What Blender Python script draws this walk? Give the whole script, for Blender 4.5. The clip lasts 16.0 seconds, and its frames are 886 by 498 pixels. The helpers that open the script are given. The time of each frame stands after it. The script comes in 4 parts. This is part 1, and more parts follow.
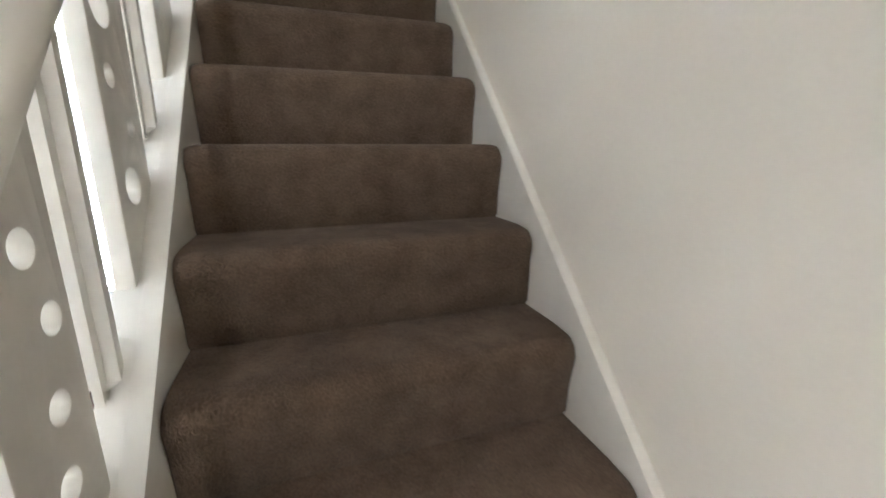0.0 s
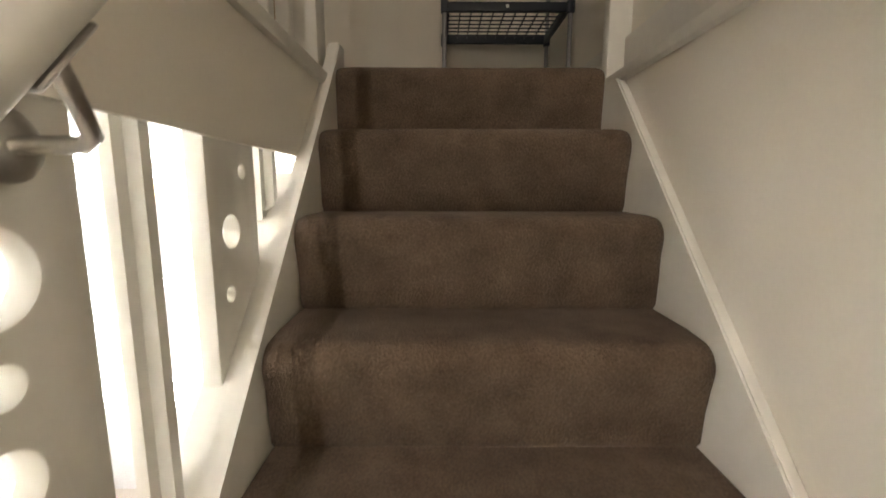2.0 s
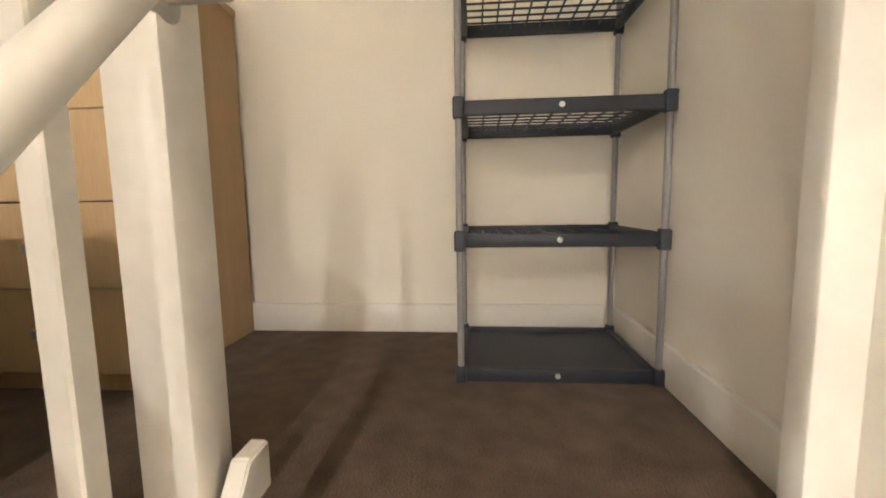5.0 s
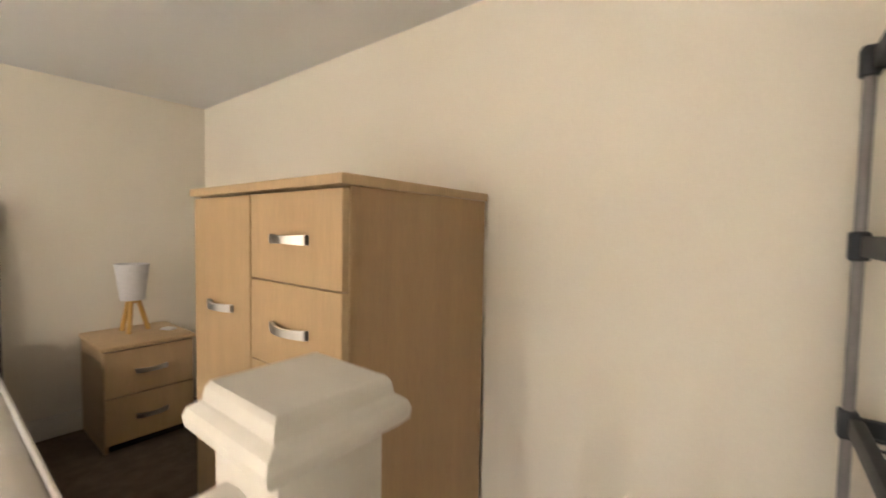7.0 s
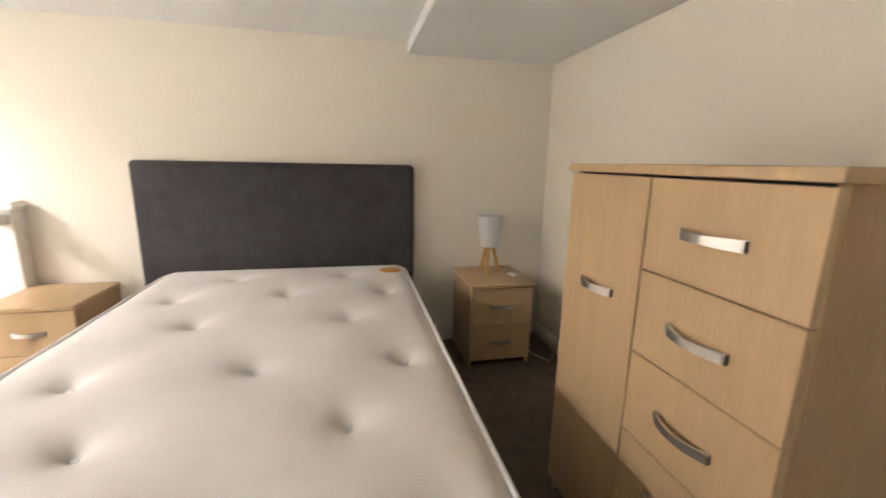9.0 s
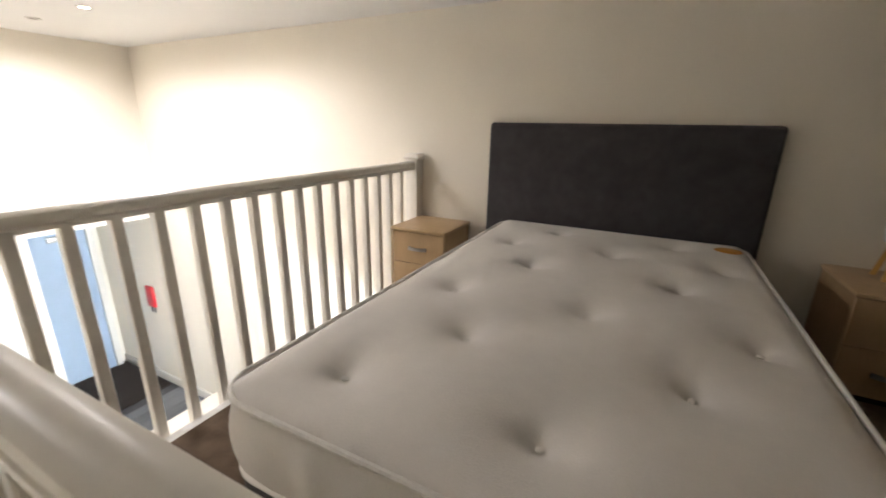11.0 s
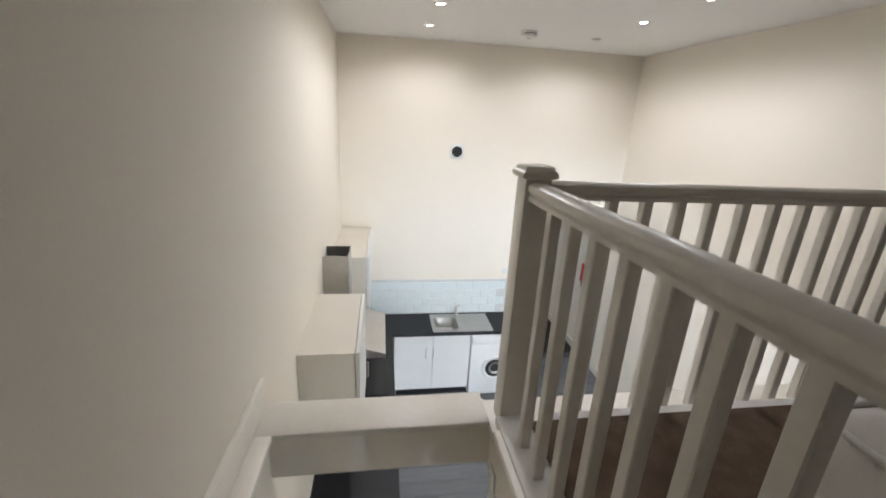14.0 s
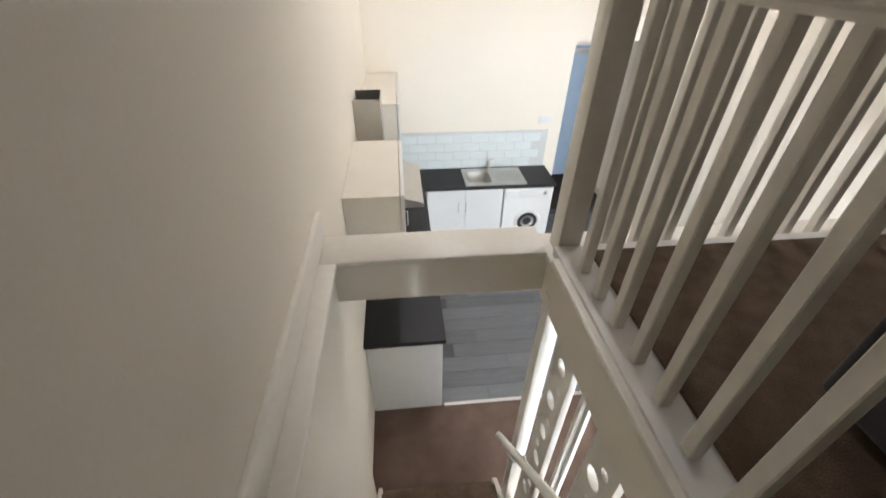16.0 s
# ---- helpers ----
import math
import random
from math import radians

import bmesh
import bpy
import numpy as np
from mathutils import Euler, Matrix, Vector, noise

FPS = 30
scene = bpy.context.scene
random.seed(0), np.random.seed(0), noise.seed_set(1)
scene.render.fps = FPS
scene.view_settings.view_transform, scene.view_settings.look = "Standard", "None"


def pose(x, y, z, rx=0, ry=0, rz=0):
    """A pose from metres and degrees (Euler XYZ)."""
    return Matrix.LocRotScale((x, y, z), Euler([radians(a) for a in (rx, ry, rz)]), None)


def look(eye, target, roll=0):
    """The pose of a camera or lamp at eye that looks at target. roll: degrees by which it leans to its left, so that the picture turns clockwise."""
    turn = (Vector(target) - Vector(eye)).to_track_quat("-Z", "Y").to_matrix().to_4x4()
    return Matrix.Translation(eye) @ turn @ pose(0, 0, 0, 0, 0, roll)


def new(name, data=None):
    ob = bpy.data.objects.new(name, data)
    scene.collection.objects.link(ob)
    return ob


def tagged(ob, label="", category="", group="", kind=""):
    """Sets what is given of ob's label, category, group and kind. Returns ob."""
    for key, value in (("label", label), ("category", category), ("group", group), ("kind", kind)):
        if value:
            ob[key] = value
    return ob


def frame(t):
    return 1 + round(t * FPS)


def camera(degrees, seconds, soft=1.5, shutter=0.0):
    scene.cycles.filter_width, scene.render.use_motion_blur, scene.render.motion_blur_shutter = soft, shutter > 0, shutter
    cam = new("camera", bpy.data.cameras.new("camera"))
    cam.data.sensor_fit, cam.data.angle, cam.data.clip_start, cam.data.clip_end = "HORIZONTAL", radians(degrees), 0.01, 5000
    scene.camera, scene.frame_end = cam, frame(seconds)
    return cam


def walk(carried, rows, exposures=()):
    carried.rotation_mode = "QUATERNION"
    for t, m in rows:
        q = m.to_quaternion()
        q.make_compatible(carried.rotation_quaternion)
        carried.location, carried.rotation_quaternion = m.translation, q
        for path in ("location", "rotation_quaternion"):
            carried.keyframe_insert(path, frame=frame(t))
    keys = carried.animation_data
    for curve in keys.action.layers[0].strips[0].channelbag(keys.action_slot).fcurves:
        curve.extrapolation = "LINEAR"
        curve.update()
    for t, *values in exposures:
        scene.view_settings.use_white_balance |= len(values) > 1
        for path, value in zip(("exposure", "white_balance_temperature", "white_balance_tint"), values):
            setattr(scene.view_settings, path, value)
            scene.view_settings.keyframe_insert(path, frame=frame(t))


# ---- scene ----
cam = camera(95.0, 16.0, soft=1.6, shutter=0.3)
PATH = [
    (0, (0.217, -1.712, -0.791), (0.851, 0.131, -1.241), -0.5),
    (0.5, (0.257, -1.532, -0.755), (0.525, 0.422, -1.09), -0.5),
    (1, (0.295, -1.35, -0.602), (0.334, 0.629, -0.886), -0.2),
    (1.5, (0.27, -1.223, -0.484), (0.244, 0.756, -0.77), -0.4),
    (2, (0.278, -1.18, -0.333), (0.283, 0.8, -0.618), 0.1),
    (2.5, (0.329, -1.071, -0.224), (0.245, 0.912, -0.474), -0.7),
    (3, (0.326, -0.996, -0.089), (0.147, 0.984, -0.313), -1.4),
    (3.5, (0.289, -0.875, 0.037), (0.271, 1.113, -0.179), -0.2),
    (6, (0.343, -0.288, 0.716), (-0.236, 1.615, 0.512), -0.8),
    (6.5, (0.235, -0.186, 0.846), (-0.675, 1.59, 0.708), 0.2),
    (7, (0.152, -0.149, 0.989), (-1.074, 1.429, 0.894), 1.0),
    (7.5, (0.11, -0.127, 1.089), (-1.441, 1.119, 0.885), 1.8),
    (8, (0.035, -0.155, 1.118), (-1.642, 0.905, 0.859), 1.4),
    (8.5, (-0.042, -0.203, 1.107), (-1.832, 0.626, 0.775), 1.2),
    (9, (-0.058, -0.286, 1.088), (-1.967, 0.141, 0.671), 1.2),
    (9.2, (-0.050, -0.322, 1.078), (-1.974, -0.043, 0.622), 1.3),
    (11.3, (0.03, -0.507, 1.046), (-1.578, -1.563, 0.515), 0.5),
    (11.5, (0.06, -0.553, 1.052), (-1.471, -1.739, 0.568), 0.2),
    (12, (0.109, -0.618, 1.076), (-1.175, -2.11, 0.712), 0.1),
    (12.5, (0.166, -0.646, 1.104), (-0.84, -2.35, 0.811), 0.7),
    (13, (0.224, -0.66, 1.108), (-0.499, -2.501, 0.811), 1.8),
    (13.5, (0.3, -0.682, 1.074), (-0.172, -2.58, 0.65), 2.7),
    (14, (0.358, -0.68, 0.99), (0.061, -2.56, 0.376), 2.9),
    (14.5, (0.382, -0.684, 0.938), (0.187, -2.506, 0.14), 2.3),
    (15, (0.381, -0.69, 0.9), (0.232, -2.443, -0.05), 1.8),
    (15.5, (0.413, -0.704, 0.895), (0.243, -2.422, -0.114), 0.1),
    (16, (0.475, -0.72, 0.837), (0.297, -2.311, -0.361), 0.8),
]
EXPOSURES = [(0, 1.85, 6100, 14), (1, 1.9, 6500, 13), (2, 2.05, 7200, 15), (2.5, 2.2, 8000, 16), (3.5, 3.1, 7500, 16), (6, 3.85, 6900, 16), (7, 3.65, 6900, 16), (9, 3.5, 6500, 16), (11.3, 1.9, 6600, 15), (12.5, 1.1, 6150, 14), (14, 1.07, 6200, 14), (15, 1.17, 6350, 14), (16, 1.25, 6450, 14)]
walk(cam, [(t, look(eye, aim, roll)) for t, eye, aim, roll in PATH], EXPOSURES)

# ---- plan, metres; the bedroom deck is z = 0 ----
WEST, EAST, NORTH, SOUTH = -2.39, 0.79, 0.87, -5.06
GROUND, CEIL = -2.10, 1.71
STAIR_W, RISE = 0.721, 0.191
RISERS = [-0.036 - 0.1725 * k for k in range(7)] + [-1.262, -1.455, -1.655, -1.855]
WELL_S = -1.84
WIN = (-2.10, -0.30, -1.475, -0.205)
REC_X, REC_Y, REC_Z = -1.33, -6.5, 0.08

# ---- light ----
world = bpy.data.worlds.new("sky_world")
scene.world = world
world.use_nodes = True
wn = world.node_tree.nodes
sky = wn.new("ShaderNodeTexSky")
sky.sky_type = "NISHITA"
sky.sun_disc = False
sky.sun_elevation, sky.sun_rotation = radians(34), radians(-20)
wn["Background"].inputs[1].default_value = 0.1
world.node_tree.links.new(sky.outputs[0], wn["Background"].inputs[0])


def lamp(name, kind, energy, color, m, **kw):
    d = bpy.data.lights.new(name, kind)
    d.energy, d.color = energy, color
    for k, v in kw.items():
        if k == "size":
            d.size = v
        elif k == "size_y":
            d.shape, d.size_y = "RECTANGLE", v
        elif k == "spread":
            d.spread = radians(v)
        elif k == "angle":
            d.angle = v
        elif k == "spot":
            d.spot_size, d.spot_blend = radians(v), 0.6
        elif k == "radius":
            d.shadow_soft_size = v
    ob = new(name, d)
    ob.matrix_world = m
    return ob


lamp("sun", "SUN", 3.0, (1, 0.94, 0.85), look((-1.6, 5, 3.4), (-0.5, 0, 0)), angle=radians(0.5))
# daylight of the street window
lamp("window_daylight", "AREA", 620, (0.80, 0.91, 1.0), look((-1.25, 1.45, -1.35), (-1.25, 0, -0.80)), size=3.4, size_y=1.7, spread=180)
SPOTS = [(-0.02, -3.07), (-0.02, -3.71), (-0.025, -4.40), (-1.49, -3.07), (-1.49, -3.71), (-1.49, -4.40)]
# the sixth fitting is unlit; its lamp is added light
for sx, sy in SPOTS:
    lamp("downlight_lamp", "SPOT", 8.0, (1.0, 0.985, 0.97), look((sx, sy, CEIL - 0.03), (sx, sy, 0)), spot=168, radius=0.03)


# ---- materials ----
def material(name, color, rough=0.6, metal=0.0, vary=0.08, scale=6.0, fine=90.0, bump=0.1, dist=0.002, emit=None, strength=0.0, spec=0.5, stretch=None, sheen=0.0, per_piece=0.0):
    m = bpy.data.materials.new(name)
    m.use_nodes = True
    t = m.node_tree
    p = t.nodes["Principled BSDF"]
    p.inputs["Roughness"].default_value = rough
    p.inputs["Metallic"].default_value = metal
    p.inputs["Specular IOR Level"].default_value = spec
    if sheen:
        p.inputs["Sheen Weight"].default_value = sheen
    co = t.nodes.new("ShaderNodeTexCoord")
    mp = t.nodes.new("ShaderNodeMapping")
    if stretch:
        mp.inputs["Scale"].default_value = stretch
    t.links.new(co.outputs["Object"], mp.inputs["Vector"])
    n1 = t.nodes.new("ShaderNodeTexNoise")
    n1.inputs["Scale"].default_value, n1.inputs["Detail"].default_value = scale, 4
    n2 = t.nodes.new("ShaderNodeTexNoise")
    n2.inputs["Scale"].default_value, n2.inputs["Detail"].default_value = fine, 3
    for n in (n1, n2):
        t.links.new(mp.outputs[0], n.inputs["Vector"])
    add = t.nodes.new("ShaderNodeMath")
    add.operation = "ADD"
    t.links.new(n1.outputs["Fac"], add.inputs[0])
    t.links.new(n2.outputs["Fac"], add.inputs[1])
    last = add.outputs[0]
    if per_piece:
        oi = t.nodes.new("ShaderNodeObjectInfo")
        ma = t.nodes.new("ShaderNodeMath")
        ma.operation = "MULTIPLY_ADD"
        ma.inputs[1].default_value = per_piece
        t.links.new(oi.outputs["Random"], ma.inputs[0])
        t.links.new(last, ma.inputs[2])
        last = ma.outputs[0]
    ramp = t.nodes.new("ShaderNodeMapRange")
    ramp.inputs["From Min"].default_value, ramp.inputs["From Max"].default_value = 0.6, 1.4 + per_piece
    ramp.inputs["To Min"].default_value, ramp.inputs["To Max"].default_value = 1 - vary, 1 + vary
    t.links.new(last, ramp.inputs["Value"])
    mul = t.nodes.new("ShaderNodeVectorMath")
    mul.operation = "SCALE"
    mul.inputs[0].default_value = color
    t.links.new(ramp.outputs[0], mul.inputs["Scale"])
    t.links.new(mul.outputs[0], p.inputs["Base Color"])
    if bump:
        b = t.nodes.new("ShaderNodeBump")
        b.inputs["Strength"].default_value, b.inputs["Distance"].default_value = bump, dist
        t.links.new(n2.outputs["Fac"], b.inputs["Height"])
        t.links.new(b.outputs[0], p.inputs["Normal"])
    if emit:
        p.inputs["Emission Color"].default_value = (*emit, 1)
        p.inputs["Emission Strength"].default_value = strength
    return m


M_WALL = material("cream_wall_paint", (0.86, 0.805, 0.705), 0.75, vary=0.025, scale=1.5, fine=160, bump=0.12, dist=0.001)
M_CEIL = material("white_ceiling_paint", (0.86, 0.85, 0.83), 0.85, vary=0.02, scale=1.5, fine=120, bump=0.1, dist=0.001)
M_GLOSS = material("white_gloss_woodwork", (0.82, 0.785, 0.71), 0.34, vary=0.04, scale=4, fine=40, bump=0.06, dist=0.001)
M_RAIL = material("white_satin_rail", (0.78, 0.74, 0.67), 0.30, vary=0.05, scale=5, fine=35, bump=0.08, dist=0.001)
M_CARPET = material("brown_carpet", (0.142, 0.099, 0.068), 0.97, vary=0.42, scale=16, fine=230, bump=0.9, dist=0.005, spec=0.08, sheen=0.06)
M_LOWCARPET = material("brown_low_carpet", (0.17, 0.115, 0.09), 0.97, vary=0.25, scale=7, fine=420, bump=0.8, dist=0.004, spec=0.1)
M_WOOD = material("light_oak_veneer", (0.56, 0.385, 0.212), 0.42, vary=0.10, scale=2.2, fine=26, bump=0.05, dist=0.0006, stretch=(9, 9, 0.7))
# same oak, darkened: the shade on sides turned from the light is in the colour
M_WOOD_SHADED = material("oak_veneer_shaded", (0.47, 0.305, 0.155), 0.42, vary=0.10, scale=2.2, fine=26, bump=0.05, dist=0.0006, stretch=(9, 9, 0.7))
# near-black colour standing in for the shade inside gaps and recesses
M_GAP_SHADE = material("gap_shade", (0.02, 0.015, 0.012), 0.8)
M_CHROME = material("brushed_steel", (0.62, 0.60, 0.57), 0.36, 1.0, vary=0.08, scale=20, fine=300, bump=0.04, dist=0.0004)
M_POST = material("grey_plastic_tube", (0.26, 0.25, 0.25), 0.38, 0.0, vary=0.08)
M_SHELF = material("dark_navy_plastic", (0.022, 0.026, 0.036), 0.5, vary=0.12, bump=0.1)
M_WHITEPL = material("white_plastic", (0.80, 0.80, 0.78), 0.4, vary=0.02)
M_FABRIC = material("charcoal_upholstery", (0.06, 0.055, 0.058), 0.95, vary=0.3, scale=14, fine=600, bump=0.6, dist=0.002, spec=0.15, sheen=0.2)
M_MATTRESS = material("white_damask_ticking", (0.78, 0.74, 0.69), 0.8, vary=0.04, scale=20, fine=260, bump=0.4, dist=0.002)
M_PIPING = material("white_piping", (0.80, 0.77, 0.72), 0.7)
M_BADGE = material("orange_badge", (0.60, 0.27, 0.05), 0.6, vary=0.3, fine=300)
M_LAMPWOOD = material("honey_pine", (0.62, 0.36, 0.10), 0.45, vary=0.1, stretch=(8, 8, 1))
M_SHADE = material("white_lamp_shade", (0.74, 0.73, 0.74), 0.8)
M_BLACKTOP = material("black_laminate_worktop", (0.012, 0.013, 0.016), 0.55, vary=0.3, scale=30, fine=500, bump=0.05, dist=0.0005)
M_UNIT = material("white_kitchen_unit", (0.80, 0.80, 0.78), 0.35, vary=0.02)
M_UNITSIDE = material("cream_carcass_board", (0.74, 0.70, 0.62), 0.5, vary=0.03)
M_STEEL = material("stainless_steel", (0.55, 0.54, 0.52), 0.30, 1.0, vary=0.06, scale=12, fine=240, bump=0.05, dist=0.0005)
M_TILE = material("white_glazed_tile", (0.74, 0.80, 0.80), 0.12, vary=0.04, scale=5, fine=12, bump=0.12, dist=0.003, per_piece=0.3)
M_GROUT = material("pale_grout", (0.62, 0.64, 0.63), 0.9)
M_PLANK = material("grey_vinyl_plank", (0.14, 0.145, 0.155), 0.42, vary=0.38, scale=3.0, fine=30, bump=0.06, dist=0.0008, stretch=(1.2, 10, 10), per_piece=0.7)
M_SEAM = material("dark_floor_seam", (0.07, 0.07, 0.075), 0.6)
M_DOOR = material("pale_blue_door_paint", (0.40, 0.52, 0.66), 0.45, vary=0.05)
M_RED = material("red_plastic", (0.62, 0.03, 0.035), 0.4, vary=0.08)
M_BLACK = material("black_plastic", (0.015, 0.015, 0.017), 0.45)
M_BLIND = material("white_blind_fabric", (0.80, 0.80, 0.80), 0.8, vary=0.04, stretch=(3, 3, 0.5))
bt = M_BLIND.node_tree
b_out, b_pr = bt.nodes["Material Output"], bt.nodes["Principled BSDF"]
b_tr, b_mix = bt.nodes.new("ShaderNodeBsdfTranslucent"), bt.nodes.new("ShaderNodeMixShader")
b_tr.inputs[0].default_value = (0.8, 0.82, 0.84, 1)
b_mix.inputs[0].default_value = 0.010
bt.links.new(b_pr.outputs[0], b_mix.inputs[1])
bt.links.new(b_tr.outputs[0], b_mix.inputs[2])
bt.links.new(b_mix.outputs[0], b_out.inputs[0])
M_FRAME = material("white_window_frame", (0.82, 0.82, 0.81), 0.35)
M_RAD = material("white_radiator_enamel", (0.80, 0.80, 0.79), 0.3)
M_SOFA = material("dark_blue_leather", (0.03, 0.035, 0.05), 0.35, vary=0.2, scale=12, fine=200, bump=0.3)
M_MAT = material("dark_brown_doormat", (0.035, 0.025, 0.02), 0.98, vary=0.3, fine=400, bump=0.9, dist=0.005)
M_BULB = material("lit_bulb", (1, 0.95, 0.85), 0.4, emit=(1.0, 0.92, 0.80), strength=22)
M_UNLIT = material("unlit_bulb", (0.05, 0.05, 0.05), 0.25)
M_PAVE = material("outdoor_paving", (0.42, 0.41, 0.39), 0.9, vary=0.15)
M_BRASS = material("worn_screw_head", (0.75, 0.75, 0.72), 0.35, 0.6)
M_GLASS = bpy.data.materials.new("window_glass")
M_GLASS.use_nodes = True
gt = M_GLASS.node_tree
gt.nodes.clear()
go, gx, gr, gg = (gt.nodes.new("ShaderNode" + n) for n in ("OutputMaterial", "MixShader", "BsdfTransparent", "BsdfGlossy"))
gg.inputs["Roughness"].default_value = 0.02
gx.inputs[0].default_value = 0.07
gt.links.new(gr.outputs[0], gx.inputs[1])
gt.links.new(gg.outputs[0], gx.inputs[2])
gt.links.new(gx.outputs[0], go.inputs[0])


# ---- mesh helpers ----
def link(name, bm, mat, parent=None, label="", smooth=False):
    me = bpy.data.meshes.new(name)
    bmesh.ops.recalc_face_normals(bm, faces=bm.faces[:])
    bm.to_mesh(me)
    bm.free()
    me.materials.append(mat)
    if smooth:
        me.polygons.foreach_set("use_smooth", [True] * len(me.polygons))
        me.set_sharp_from_angle(angle=radians(40))
    ob = new(name, me)
    if parent:
        ob.parent = parent
    if label:
        ob["label"] = label
    return ob


def part(name, bm, mat, parent, label="", smooth=True):
    return link(name, bm, mat, parent, label, smooth)


def root(name, label, category, group=""):
    return tagged(new(name), label, category, group)


def structure(name, bm, mat, label="", smooth=False, parent=None):
    ob = link(name, bm, mat, parent, "", smooth)
    return tagged(ob, label, kind="structure")


def boxes(*items, bevel=0.0, seg=2):
    """A mesh of boxes, each (x0, x1, y0, y1, z0, z1)."""
    bm = bmesh.new()
    for x0, x1, y0, y1, z0, z1 in items:
        m = Matrix.Translation(((x0 + x1) / 2, (y0 + y1) / 2, (z0 + z1) / 2)) @ Matrix.Diagonal((abs(x1 - x0), abs(y1 - y0), abs(z1 - z0), 1))
        bmesh.ops.create_cube(bm, size=1, matrix=m)
    if bevel:
        bmesh.ops.bevel(bm, geom=bm.edges[:], offset=bevel, segments=seg, affect="EDGES", profile=0.5)
    return bm


def tube(points, r, n=12, bm=None, cap=True):
    """A round tube along points."""
    bm = bm or bmesh.new()
    pts = [Vector(p) for p in points]
    rings = []
    side = None
    for i, p in enumerate(pts):
        d = (pts[min(i + 1, len(pts) - 1)] - pts[max(i - 1, 0)]).normalized()
        if side is None:
            side = d.orthogonal().normalized()
        side = (side - d * side.dot(d)).normalized()
        up = d.cross(side)
        rr = r[i] if isinstance(r, (list, tuple)) else r
        rings.append([bm.verts.new(p + (side * math.cos(a) + up * math.sin(a)) * rr) for a in [2 * math.pi * k / n for k in range(n)]])
    for a, b in zip(rings, rings[1:]):
        for k in range(n):
            bm.faces.new((a[k], a[(k + 1) % n], b[(k + 1) % n], b[k]))
    if cap:
        bm.faces.new(rings[0][::-1])
        bm.faces.new(rings[-1])
    return bm


def lathe(profile, n=28, cx=0, cy=0, bm=None):
    """A turned shape from (radius, z) pairs about a vertical axis."""
    bm = bm or bmesh.new()
    rings = []
    for r, z in profile:
        if r < 1e-5:
            rings.append([bm.verts.new((cx, cy, z))])
        else:
            rings.append([bm.verts.new((cx + r * math.cos(2 * math.pi * k / n), cy + r * math.sin(2 * math.pi * k / n), z)) for k in range(n)])
    for a, b in zip(rings, rings[1:]):
        for k in range(n):
            q = [a[k % len(a)], a[(k + 1) % len(a)], b[(k + 1) % len(b)], b[k % len(b)]]
            q = list(dict.fromkeys(q))
            if len(q) > 2:
                bm.faces.new(q)
    return bm


def prism(outline, axis, lo, hi):
    """An outline of (a, b) extruded along an axis: x takes (y, z), y takes (x, z), z takes (x, y)."""
    bm = bmesh.new()
    put = {"x": lambda a, b, c: (c, a, b), "y": lambda a, b, c: (a, c, b), "z": lambda a, b, c: (a, b, c)}[axis]
    lows = [bm.verts.new(put(a, b, lo)) for a, b in outline]
    tops = [bm.verts.new(put(a, b, hi)) for a, b in outline]
    n = len(outline)
    for i in range(n):
        bm.faces.new((lows[i], lows[(i + 1) % n], tops[(i + 1) % n], tops[i]))
    bm.faces.new(lows[::-1])
    bm.faces.new(tops)
    return bm


def sweep_bar(profile, path_a, path_b):
    """A straight bar with a cross-section of (side, up) pairs, from a to b (level)."""
    a, b = Vector(path_a), Vector(path_b)
    d = (b - a).normalized()
    side = d.cross(Vector((0, 0, 1))).normalized()
    bm = bmesh.new()
    r0 = [bm.verts.new(a + side * u + Vector((0, 0, v))) for u, v in profile]
    r1 = [bm.verts.new(b + side * u + Vector((0, 0, v))) for u, v in profile]
    n = len(profile)
    for i in range(n):
        bm.faces.new((r0[i], r0[(i + 1) % n], r1[(i + 1) % n], r1[i]))
    bm.faces.new(r0[::-1])
    bm.faces.new(r1)
    return bm


def pierced_board(outline, holes, depth):
    """A board in the (y, z) plane with round holes through it."""
    cu = bpy.data.curves.new("board", "CURVE")
    cu.dimensions, cu.fill_mode, cu.extrude, cu.bevel_depth, cu.bevel_resolution = "2D", "BOTH", depth / 2 - 0.004, 0.004, 1
    loops = [outline] + [[(y + r * math.cos(2 * math.pi * k / 32), z + r * math.sin(2 * math.pi * k / 32)) for k in range(32)] for y, z, r in holes]
    for loop in loops:
        s = cu.splines.new("POLY")
        s.points.add(len(loop) - 1)
        for p, (y, z) in zip(s.points, loop):
            p.co = (y, z, 0, 1)
        s.use_cyclic_u = True
    tmp = bpy.data.objects.new("board", cu)
    me = bpy.data.meshes.new_from_object(tmp)
    bm = bmesh.new()
    bm.from_mesh(me)
    bpy.data.objects.remove(tmp)
    bpy.data.curves.remove(cu)
    bpy.data.meshes.remove(me)
    for v in bm.verts:
        v.co = Vector((v.co.z, v.co.x, v.co.y))
    bmesh.ops.remove_doubles(bm, verts=bm.verts[:], dist=0.00001)
    return bm


